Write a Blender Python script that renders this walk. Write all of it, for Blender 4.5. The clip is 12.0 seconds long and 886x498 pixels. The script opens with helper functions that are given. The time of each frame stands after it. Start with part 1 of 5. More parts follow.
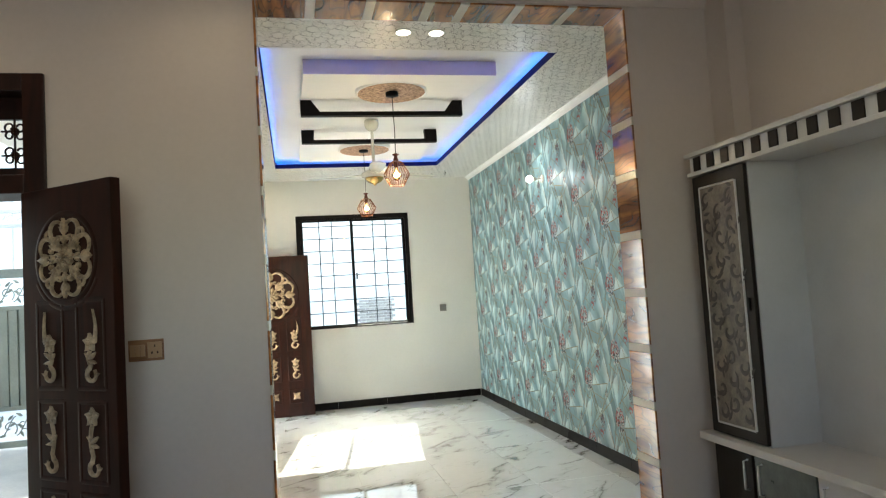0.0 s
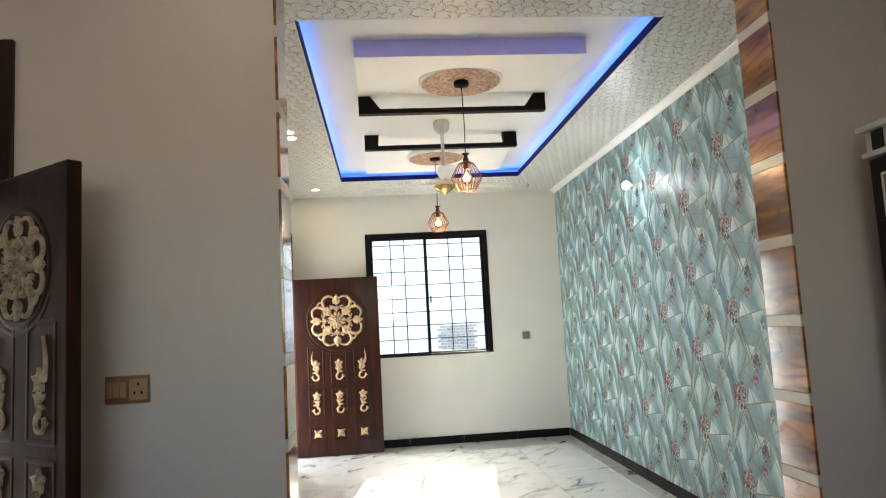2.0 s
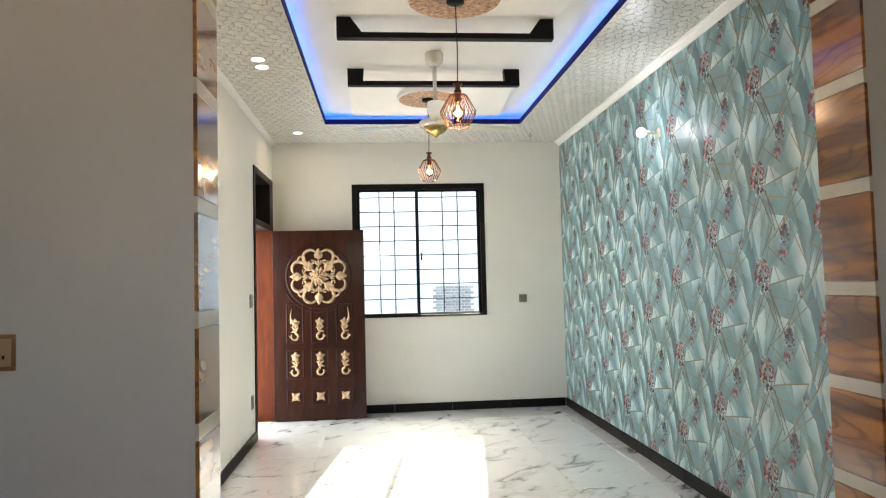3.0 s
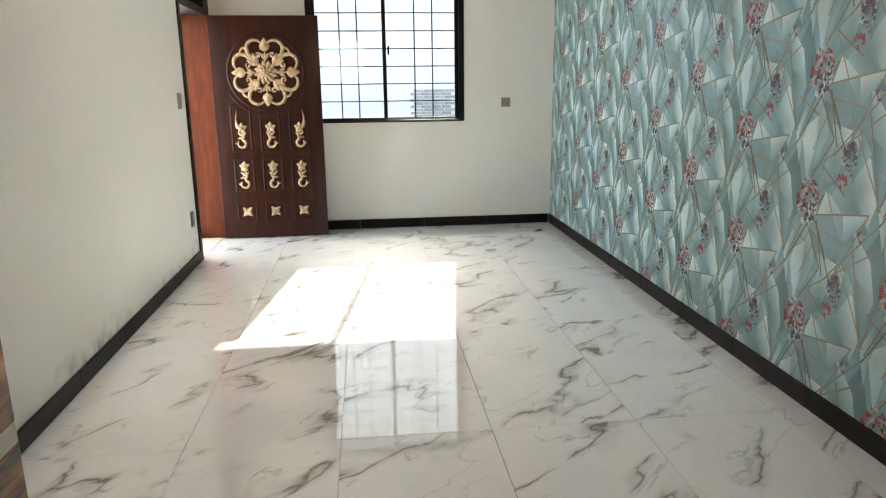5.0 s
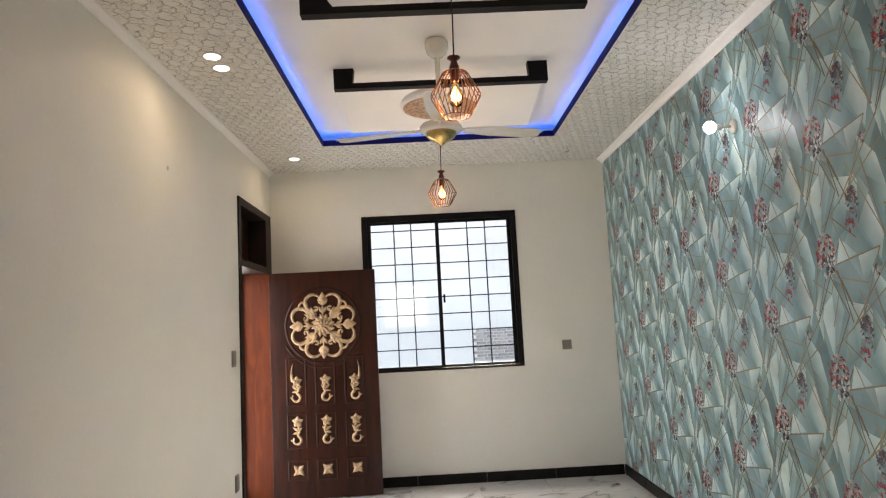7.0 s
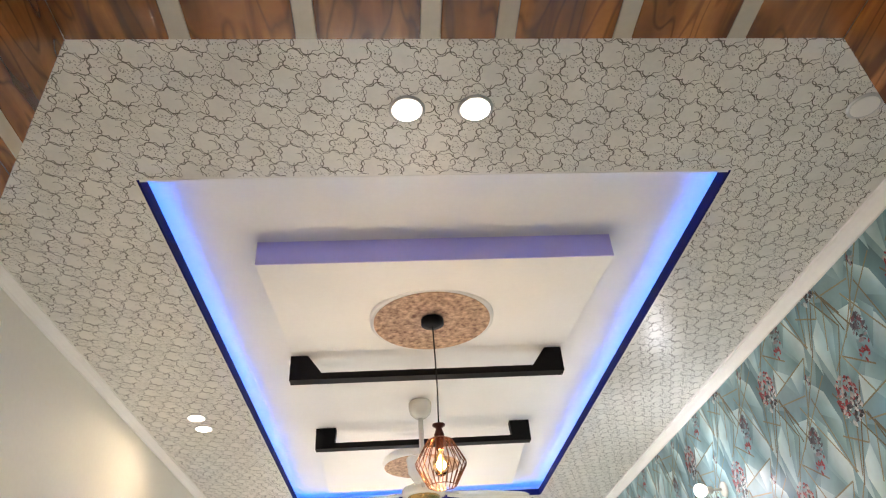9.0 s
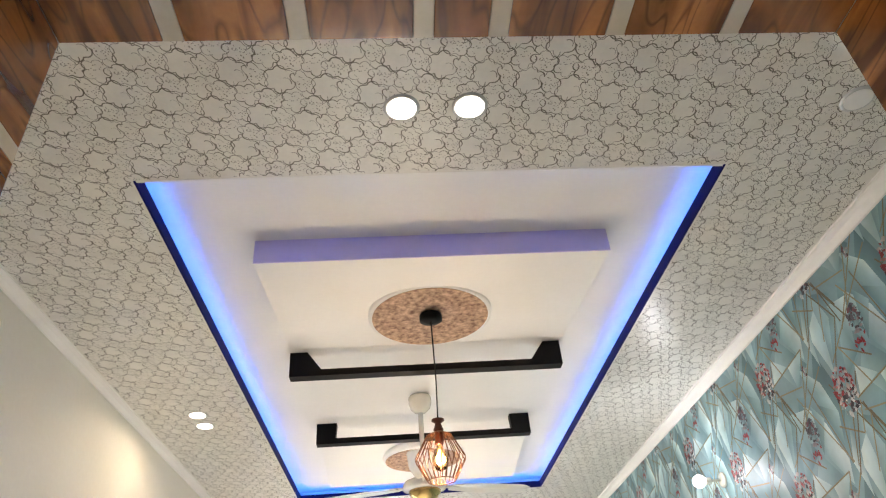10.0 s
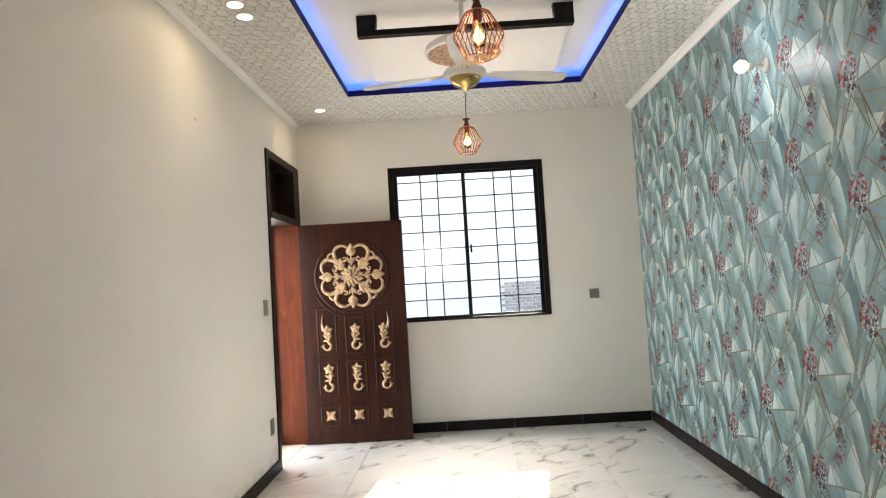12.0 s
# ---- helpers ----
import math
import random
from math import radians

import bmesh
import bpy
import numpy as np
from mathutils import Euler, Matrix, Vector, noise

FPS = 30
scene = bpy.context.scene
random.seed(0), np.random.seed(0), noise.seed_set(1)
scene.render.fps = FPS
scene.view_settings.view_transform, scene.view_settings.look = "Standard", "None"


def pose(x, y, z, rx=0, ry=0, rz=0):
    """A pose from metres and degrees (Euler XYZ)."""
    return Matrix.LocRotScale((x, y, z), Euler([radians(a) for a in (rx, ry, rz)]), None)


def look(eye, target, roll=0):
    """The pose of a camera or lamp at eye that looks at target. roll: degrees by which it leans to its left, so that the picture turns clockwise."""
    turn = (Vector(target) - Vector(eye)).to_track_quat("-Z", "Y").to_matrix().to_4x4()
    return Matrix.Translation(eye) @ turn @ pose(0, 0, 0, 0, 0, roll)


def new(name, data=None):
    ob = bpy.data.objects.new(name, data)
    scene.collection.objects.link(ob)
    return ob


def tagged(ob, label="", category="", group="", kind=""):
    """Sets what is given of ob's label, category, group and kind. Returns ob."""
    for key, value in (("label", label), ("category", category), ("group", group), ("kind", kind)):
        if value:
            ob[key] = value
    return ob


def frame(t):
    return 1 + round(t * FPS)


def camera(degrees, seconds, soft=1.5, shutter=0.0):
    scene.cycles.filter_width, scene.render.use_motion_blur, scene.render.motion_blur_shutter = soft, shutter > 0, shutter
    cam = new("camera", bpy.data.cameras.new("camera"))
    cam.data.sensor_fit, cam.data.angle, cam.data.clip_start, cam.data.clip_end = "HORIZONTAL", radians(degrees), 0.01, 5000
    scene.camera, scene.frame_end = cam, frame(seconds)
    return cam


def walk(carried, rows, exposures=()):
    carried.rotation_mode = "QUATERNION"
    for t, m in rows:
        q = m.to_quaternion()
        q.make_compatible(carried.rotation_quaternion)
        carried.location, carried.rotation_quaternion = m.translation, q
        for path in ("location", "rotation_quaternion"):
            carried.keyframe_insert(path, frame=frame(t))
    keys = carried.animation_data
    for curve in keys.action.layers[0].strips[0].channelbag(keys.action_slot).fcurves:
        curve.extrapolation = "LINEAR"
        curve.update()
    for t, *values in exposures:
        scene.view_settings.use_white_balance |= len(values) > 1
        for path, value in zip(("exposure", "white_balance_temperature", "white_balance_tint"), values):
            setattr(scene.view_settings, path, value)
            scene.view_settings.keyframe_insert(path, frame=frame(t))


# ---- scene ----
cam = camera(66.4, 12.0, soft=1.2)
PATH = [
    (0, (0.789, -0.002, 1.421), (1.225, 1.946, 1.543), -3.6),
    (0.5, (0.842, 0.076, 1.43), (1.181, 2.036, 1.638), -1.9),
    (1, (0.865, 0.273, 1.415), (1.177, 2.234, 1.649), -3.0),
    (1.5, (0.896, 0.545, 1.434), (1.263, 2.504, 1.603), -4.0),
    (2, (1.017, 0.817, 1.413), (1.205, 2.797, 1.625), -3.1),
    (2.5, (1.119, 1.116, 1.405), (1.266, 3.11, 1.468), -1.2),
    (2.7, (1.134, 1.25, 1.4), (1.319, 3.24, 1.5), -1.3),
    (4.3, (1.359, 1.952, 1.374), (1.505, 3.945, 1.311), -2.2),
    (4.5, (1.374, 2.065, 1.388), (1.56, 4.051, 1.251), -1.5),
    (5, (1.359, 2.254, 1.342), (1.574, 4.187, 0.877), -0.7),
    (5.5, (1.434, 2.392, 1.321), (1.508, 4.292, 0.702), 0.6),
    (6, (1.474, 2.478, 1.367), (1.504, 4.395, 0.796), 1.0),
    (6.5, (1.461, 2.507, 1.399), (1.543, 4.503, 1.299), -1.7),
    (7, (1.456, 2.501, 1.43), (1.505, 4.488, 1.654), -3.0),
    (7.5, (1.452, 2.498, 1.441), (1.519, 4.444, 1.899), -3.7),
    (7.7, (1.45, 2.49, 1.442), (1.54, 4.404, 2.008), -3.8),
    (9.3, (1.436, 2.446, 1.51), (1.585, 4.059, 2.689), -4.5),
    (9.5, (1.439, 2.44, 1.503), (1.585, 4.05, 2.681), -4.7),
    (10, (1.447, 2.44, 1.509), (1.594, 4.086, 2.636), -5.0),
    (10.5, (1.447, 2.46, 1.491), (1.598, 4.256, 2.357), -4.4),
    (11, (1.443, 2.473, 1.473), (1.539, 4.38, 2.068), -3.9),
    (11.5, (1.469, 2.454, 1.456), (1.499, 4.428, 1.778), -2.9),
    (12, (1.469, 2.484, 1.376), (1.427, 4.482, 1.475), -3.4),
]
walk(cam, [(t, look(eye, target, roll)) for t, eye, target, roll in PATH], [(0, 1.76, 6850, 3), (1.0, 1.75, 7000, 13), (2, 1.75, 6850, 8), (4.5, 1.50, 6850, 9), (5, 1.47, 6800, 9), (6, 1.38, 6800, 9), (6.5, 1.18, 7250, 14), (7, 1.14, 7350, 17), (7.5, 1.30, 7250, 15), (9.5, 1.82, 6950, 14), (10.5, 1.77, 7000, 13), (11.5, 1.62, 7150, 14), (12, 1.46, 7150, 14)])

# ---- light levels ----
SUN_POWER, SKY_POWER, SIDE_POWER, HALL_POWER = 5.0, 0.30, 12.0, 2.8
BULB_GLOW, DOWN_GLOW, LED_GLOW, SPOT_GLOW, DOWN_POWER = 7.0, 2.1, 4.4, 4.0, 0.6
PENDANT_POWER, WALL_LAMP_POWER = 5.0, 2.0

# ---- light ----
sky_world = bpy.data.worlds.new("sky")
scene.world = sky_world
sky_world.use_nodes = True
wn = sky_world.node_tree
sky = wn.nodes.new("ShaderNodeTexSky")
sky.sky_type, sky.sun_disc = "NISHITA", False
sky.sun_elevation, sky.sun_rotation = radians(35.6), radians(7.7)
wn.nodes["Background"].inputs["Strength"].default_value = SKY_POWER
wn.links.new(sky.outputs["Color"], wn.nodes["Background"].inputs["Color"])


def lamp(name, kind, m, energy, color, **extra):
    data = bpy.data.lights.new(name, kind)
    data.energy, data.color = energy, color
    for key, value in extra.items():
        if key == "angle":
            data.angle = value
        elif key == "size":
            data.size = value
        elif key == "size_y":
            data.shape, data.size_y = "RECTANGLE", value
        elif key == "disk":
            data.shape, data.size = "DISK", value
        elif key == "spread":
            data.spread = value
        elif key == "radius":
            data.shadow_soft_size = value
    ob = new(name, data)
    ob.matrix_world = m
    return ob


SUN_FROM = Vector((0.135, 1.0, 0.7224))
lamp("sun", "SUN", look(SUN_FROM * 20, (0, 0, 0)), SUN_POWER, (1.0, 0.96, 0.88), angle=radians(0.5))
# daylight through the side door, and a fill lamp in an added, unseen hall opening
lamp("side_door_daylight", "AREA", look((-0.2, 8.2, 1.0), (5, 8.2, 1.0)), SIDE_POWER, (0.95, 0.98, 1.0), size=0.74, size_y=1.85)
lamp("hall_fill_light", "AREA", look((0.5, -1.4, 1.95), (0.5, 5, 1.95)), HALL_POWER, (1.0, 0.93, 0.88), size=1.76, size_y=0.96)


# ---- materials ----
def material(name, color, rough=0.5, metal=0.0, vary=0.08, scale=6.0, fine=60.0, bump=0.05, tint=None, coat=0.0, stretch=(1, 1, 1), spec=0.5, by_object=0.0):
    """A surface with colour that drifts at two scales, a fine relief and uneven gloss."""
    m = bpy.data.materials.new(name)
    m.use_nodes = True
    nt = m.node_tree
    b = nt.nodes["Principled BSDF"]
    b.inputs["Metallic"].default_value = metal
    b.inputs["Specular IOR Level"].default_value = spec
    b.inputs["Coat Weight"].default_value = coat
    b.inputs["Coat Roughness"].default_value = 0.08
    tc = nt.nodes.new("ShaderNodeTexCoord")
    mp = nt.nodes.new("ShaderNodeMapping")
    mp.inputs["Scale"].default_value = stretch
    nt.links.new(tc.outputs["Object"], mp.inputs["Vector"])
    big, small = nt.nodes.new("ShaderNodeTexNoise"), nt.nodes.new("ShaderNodeTexNoise")
    for node, s, d in ((big, scale, 4), (small, fine, 3)):
        node.inputs["Scale"].default_value, node.inputs["Detail"].default_value = s, d
        nt.links.new(mp.outputs["Vector"], node.inputs["Vector"])
    both = nt.nodes.new("ShaderNodeMath")
    both.operation = "MULTIPLY_ADD"
    both.inputs[1].default_value = 0.4
    nt.links.new(small.outputs["Fac"], both.inputs[0])
    nt.links.new(big.outputs["Fac"], both.inputs[2])
    ramp = nt.nodes.new("ShaderNodeValToRGB")
    dark = tint or tuple(c * (1 - 2.2 * vary) for c in color)
    light = tuple(min(1, c * (1 + 0.8 * vary)) for c in color)
    ramp.color_ramp.elements[0].position, ramp.color_ramp.elements[0].color = 0.45, (*dark, 1)
    ramp.color_ramp.elements[1].position, ramp.color_ramp.elements[1].color = 0.9, (*light, 1)
    nt.links.new(both.outputs[0], ramp.inputs["Fac"])
    out = ramp.outputs["Color"]
    if by_object:
        info, hsv, val = nt.nodes.new("ShaderNodeObjectInfo"), nt.nodes.new("ShaderNodeHueSaturation"), nt.nodes.new("ShaderNodeMapRange")
        val.inputs["To Min"].default_value, val.inputs["To Max"].default_value = 1 - by_object, 1 + by_object
        nt.links.new(info.outputs["Random"], val.inputs["Value"])
        nt.links.new(val.outputs["Result"], hsv.inputs["Value"])
        nt.links.new(out, hsv.inputs["Color"])
        out = hsv.outputs["Color"]
    nt.links.new(out, b.inputs["Base Color"])
    mr = nt.nodes.new("ShaderNodeMapRange")
    mr.inputs["To Min"].default_value, mr.inputs["To Max"].default_value = max(0.02, rough * 0.8), min(1, rough * 1.2)
    nt.links.new(big.outputs["Fac"], mr.inputs["Value"])
    nt.links.new(mr.outputs["Result"], b.inputs["Roughness"])
    if bump:
        bp = nt.nodes.new("ShaderNodeBump")
        bp.inputs["Strength"].default_value, bp.inputs["Distance"].default_value = bump, 0.004
        nt.links.new(both.outputs[0], bp.inputs["Height"])
        nt.links.new(bp.outputs["Normal"], b.inputs["Normal"])
    return m


def glowing(name, color, strength):
    m = bpy.data.materials.new(name)
    m.use_nodes = True
    b = m.node_tree.nodes["Principled BSDF"]
    b.inputs["Base Color"].default_value = (*color, 1)
    b.inputs["Emission Color"].default_value = (*color, 1)
    b.inputs["Emission Strength"].default_value = strength
    return m


def glass(name, color=(1, 1, 1), rough=0.0):
    m = bpy.data.materials.new(name)
    m.use_nodes = True
    b = m.node_tree.nodes["Principled BSDF"]
    b.inputs["Base Color"].default_value = (*color, 1)
    b.inputs["Transmission Weight"].default_value, b.inputs["Roughness"].default_value, b.inputs["IOR"].default_value = 1.0, rough, 1.45
    return m


def marble_tiles(name):
    """Polished white porcelain with grey-brown diagonal veins, offset from tile to tile."""
    m = material(name, (0.87, 0.88, 0.87), rough=0.04, vary=0.03, scale=2.5, fine=20, bump=0.0, spec=0.3, coat=0.9)
    m.node_tree.nodes["Principled BSDF"].inputs["Coat IOR"].default_value = 1.82
    m.node_tree.nodes["Principled BSDF"].inputs["Coat Roughness"].default_value = 0.004
    nt = m.node_tree
    b = nt.nodes["Principled BSDF"]
    base = b.inputs["Base Color"].links[0].from_socket
    tc, info = nt.nodes.new("ShaderNodeTexCoord"), nt.nodes.new("ShaderNodeObjectInfo")
    off = nt.nodes.new("ShaderNodeMath")
    off.operation = "MULTIPLY"
    off.inputs[1].default_value = 37.0
    nt.links.new(info.outputs["Random"], off.inputs[0])
    add = nt.nodes.new("ShaderNodeVectorMath")
    nt.links.new(tc.outputs["Object"], add.inputs[0])
    nt.links.new(off.outputs[0], add.inputs[1])
    mp = nt.nodes.new("ShaderNodeMapping")
    mp.vector_type = "TEXTURE"
    mp.inputs["Rotation"].default_value = (0, 0, radians(42))
    mp.inputs["Scale"].default_value = (1.55, 0.62, 1.0)
    nt.links.new(add.outputs[0], mp.inputs["Vector"])
    warp = nt.nodes.new("ShaderNodeTexNoise")
    warp.inputs["Scale"].default_value, warp.inputs["Detail"].default_value = 2.6, 5
    nt.links.new(mp.outputs["Vector"], warp.inputs["Vector"])
    ws = nt.nodes.new("ShaderNodeVectorMath")
    ws.operation = "MULTIPLY_ADD"
    ws.inputs[1].default_value = (0.46, 0.42, 0.0)
    nt.links.new(warp.outputs["Color"], ws.inputs[0])
    nt.links.new(mp.outputs["Vector"], ws.inputs[2])

    def vein(scale, width, detail):
        n = nt.nodes.new("ShaderNodeTexNoise")
        n.inputs["Scale"].default_value, n.inputs["Detail"].default_value = scale, detail
        n.inputs["Roughness"].default_value = 0.45
        nt.links.new(ws.outputs[0], n.inputs["Vector"])
        sub, ab, mr = nt.nodes.new("ShaderNodeMath"), nt.nodes.new("ShaderNodeMath"), nt.nodes.new("ShaderNodeMapRange")
        sub.operation, ab.operation = "SUBTRACT", "ABSOLUTE"
        sub.inputs[1].default_value = 0.5
        mr.inputs["From Max"].default_value = width
        mr.inputs["To Min"].default_value, mr.inputs["To Max"].default_value = 1.0, 0.0
        nt.links.new(n.outputs["Fac"], sub.inputs[0])
        nt.links.new(sub.outputs[0], ab.inputs[0])
        nt.links.new(ab.outputs[0], mr.inputs["Value"])
        return mr.outputs["Result"]

    patch = nt.nodes.new("ShaderNodeTexNoise")
    patch.inputs["Scale"].default_value, patch.inputs["Detail"].default_value = 3.4, 2
    nt.links.new(add.outputs[0], patch.inputs["Vector"])
    keep = nt.nodes.new("ShaderNodeMapRange")
    keep.inputs["From Min"].default_value, keep.inputs["From Max"].default_value = 0.44, 0.58
    nt.links.new(patch.outputs["Fac"], keep.inputs["Value"])
    last = base
    for scale, width, detail, strength, color in ((1.25, 0.050, 5, 0.40, (0.48, 0.48, 0.45)), (1.25, 0.022, 6, 0.55, (0.28, 0.27, 0.24)), (1.25, 0.008, 6, 0.8, (0.13, 0.12, 0.10)), (2.7, 0.010, 5, 0.5, (0.30, 0.28, 0.24))):
        f = nt.nodes.new("ShaderNodeMath")
        f.operation = "MULTIPLY"
        nt.links.new(vein(scale, width, detail), f.inputs[0])
        nt.links.new(keep.outputs["Result"], f.inputs[1])
        f2 = nt.nodes.new("ShaderNodeMath")
        f2.operation = "MULTIPLY"
        f2.inputs[1].default_value = strength
        nt.links.new(f.outputs[0], f2.inputs[0])
        mix = nt.nodes.new("ShaderNodeMix")
        mix.data_type = "RGBA"
        nt.links.new(f2.outputs[0], mix.inputs["Factor"])
        nt.links.new(last, mix.inputs["A"])
        mix.inputs["B"].default_value = (*color, 1)
        last = mix.outputs["Result"]
    nt.links.new(last, b.inputs["Base Color"])
    return m


def squiggle_paper(name, ground, ink, scale):
    """Off-white ceiling paper printed with dark wavy flower outlines and dots."""
    m = material(name, ground, rough=0.33, vary=0.03, scale=3, fine=90, bump=0.02)
    nt = m.node_tree
    b = nt.nodes["Principled BSDF"]
    base = b.inputs["Base Color"].links[0].from_socket
    tc = nt.nodes.new("ShaderNodeTexCoord")
    warp = nt.nodes.new("ShaderNodeTexNoise")
    warp.inputs["Scale"].default_value, warp.inputs["Detail"].default_value = scale * 3.0, 0
    nt.links.new(tc.outputs["Object"], warp.inputs["Vector"])
    ws = nt.nodes.new("ShaderNodeVectorMath")
    ws.operation = "MULTIPLY_ADD"
    ws.inputs[1].default_value = (0.6 / scale, 0.6 / scale, 0)
    nt.links.new(warp.outputs["Color"], ws.inputs[0])
    nt.links.new(tc.outputs["Object"], ws.inputs[2])

    def mul(a, c):
        n = nt.nodes.new("ShaderNodeMath")
        n.operation = "MULTIPLY"
        nt.links.new(a, n.inputs[0])
        if isinstance(c, float):
            n.inputs[1].default_value = c
        else:
            nt.links.new(c, n.inputs[1])
        return n.outputs[0]

    def band(sock, lo, hi, a, c):
        n = nt.nodes.new("ShaderNodeMapRange")
        for key, v in (("From Min", lo), ("From Max", hi), ("To Min", a), ("To Max", c)):
            n.inputs[key].default_value = v
        nt.links.new(sock, n.inputs["Value"])
        return n.outputs["Result"]

    v = nt.nodes.new("ShaderNodeTexVoronoi")
    v.voronoi_dimensions, v.feature = "2D", "DISTANCE_TO_EDGE"
    v.inputs["Scale"].default_value = scale
    nt.links.new(ws.outputs[0], v.inputs["Vector"])
    line = band(v.outputs["Distance"], 0.014, 0.048, 1.0, 0.0)
    broken = nt.nodes.new("ShaderNodeTexNoise")
    broken.inputs["Scale"].default_value = scale * 1.4
    nt.links.new(tc.outputs["Object"], broken.inputs["Vector"])
    line = mul(line, band(broken.outputs["Fac"], 0.35, 0.55, 0.75, 1.0))
    dots = nt.nodes.new("ShaderNodeTexVoronoi")
    dots.voronoi_dimensions = "2D"
    dots.inputs["Scale"].default_value = scale * 8
    nt.links.new(tc.outputs["Object"], dots.inputs["Vector"])
    dot = band(dots.outputs["Distance"], 0.14, 0.24, 1.0, 0.0)
    cell = nt.nodes.new("ShaderNodeTexNoise")
    cell.inputs["Scale"].default_value = scale * 0.9
    nt.links.new(tc.outputs["Object"], cell.inputs["Vector"])
    dot = mul(dot, band(cell.outputs["Fac"], 0.50, 0.56, 0.0, 0.7))
    top = nt.nodes.new("ShaderNodeMath")
    top.operation = "MAXIMUM"
    nt.links.new(line, top.inputs[0])
    nt.links.new(dot, top.inputs[1])
    mix = nt.nodes.new("ShaderNodeMix")
    mix.data_type = "RGBA"
    nt.links.new(top.outputs[0], mix.inputs["Factor"])
    nt.links.new(base, mix.inputs["A"])
    mix.inputs["B"].default_value = (*ink, 1)
    nt.links.new(mix.outputs["Result"], b.inputs["Base Color"])
    return m


def grain_wood(name, light, dark, scale, rough, coat=0.0, axis=0, by_object=0.0, veins=None):
    """Wood with long dark grain lines along one axis."""
    m = material(name, light, rough=rough, vary=0.1, coat=coat, by_object=by_object, bump=0.03, spec=0.5 if coat > 0.1 else 0.22)
    nt = m.node_tree
    b = nt.nodes["Principled BSDF"]
    base = b.inputs["Base Color"].links[0].from_socket
    tc, info, add = nt.nodes.new("ShaderNodeTexCoord"), nt.nodes.new("ShaderNodeObjectInfo"), nt.nodes.new("ShaderNodeVectorMath")
    off = nt.nodes.new("ShaderNodeMath")
    off.operation = "MULTIPLY"
    off.inputs[1].default_value = 19.0
    nt.links.new(info.outputs["Random"], off.inputs[0])
    nt.links.new(tc.outputs["Object"], add.inputs[0])
    nt.links.new(off.outputs[0], add.inputs[1])
    mp = nt.nodes.new("ShaderNodeMapping")
    s = [1.0, 1.0, 1.0]
    s[axis] = 0.14
    mp.inputs["Scale"].default_value = s
    nt.links.new(add.outputs[0], mp.inputs["Vector"])
    n = nt.nodes.new("ShaderNodeTexNoise")
    n.inputs["Scale"].default_value, n.inputs["Detail"].default_value, n.inputs["Distortion"].default_value = scale, 5, 1.2
    nt.links.new(mp.outputs["Vector"], n.inputs["Vector"])
    r = nt.nodes.new("ShaderNodeValToRGB")
    r.color_ramp.elements[0].position, r.color_ramp.elements[1].position = 0.40, 0.62
    r.color_ramp.elements[0].color, r.color_ramp.elements[1].color = (1, 1, 1, 1), (0, 0, 0, 1)
    nt.links.new(n.outputs["Fac"], r.inputs["Fac"])
    mix = nt.nodes.new("ShaderNodeMix")
    mix.data_type = "RGBA"
    nt.links.new(r.outputs["Color"], mix.inputs["Factor"])
    nt.links.new(base, mix.inputs["A"])
    mix.inputs["B"].default_value = (*dark, 1)
    last = mix.outputs["Result"]
    if veins:
        # thin dark figure lines that follow the grain and close round knots
        fig, sub, ab, thin, line = nt.nodes.new("ShaderNodeTexNoise"), nt.nodes.new("ShaderNodeMath"), nt.nodes.new("ShaderNodeMath"), nt.nodes.new("ShaderNodeMapRange"), nt.nodes.new("ShaderNodeMix")
        fig.inputs["Scale"].default_value, fig.inputs["Detail"].default_value, fig.inputs["Distortion"].default_value = 5.5, 2, 0.4
        mp2 = nt.nodes.new("ShaderNodeMapping")
        s2 = [1.0, 1.0, 1.0]
        s2[axis] = 0.22
        mp2.inputs["Scale"].default_value = s2
        nt.links.new(add.outputs[0], mp2.inputs["Vector"])
        nt.links.new(mp2.outputs["Vector"], fig.inputs["Vector"])
        wave = nt.nodes.new("ShaderNodeMath")
        wave.operation, sub.operation, ab.operation, line.data_type = "PINGPONG", "SUBTRACT", "ABSOLUTE", "RGBA"
        wave.inputs[1].default_value, sub.inputs[1].default_value = 0.085, 0.0425
        nt.links.new(fig.outputs["Fac"], wave.inputs[0])
        nt.links.new(wave.outputs[0], sub.inputs[0])
        nt.links.new(sub.outputs[0], ab.inputs[0])
        thin.inputs["From Max"].default_value, thin.inputs["To Min"].default_value, thin.inputs["To Max"].default_value = 0.014, 0.55, 0.0
        nt.links.new(ab.outputs[0], thin.inputs["Value"])
        nt.links.new(thin.outputs["Result"], line.inputs["Factor"])
        nt.links.new(last, line.inputs["A"])
        line.inputs["B"].default_value = (*veins, 1)
        last = line.outputs["Result"]
    nt.links.new(last, b.inputs["Base Color"])
    return m


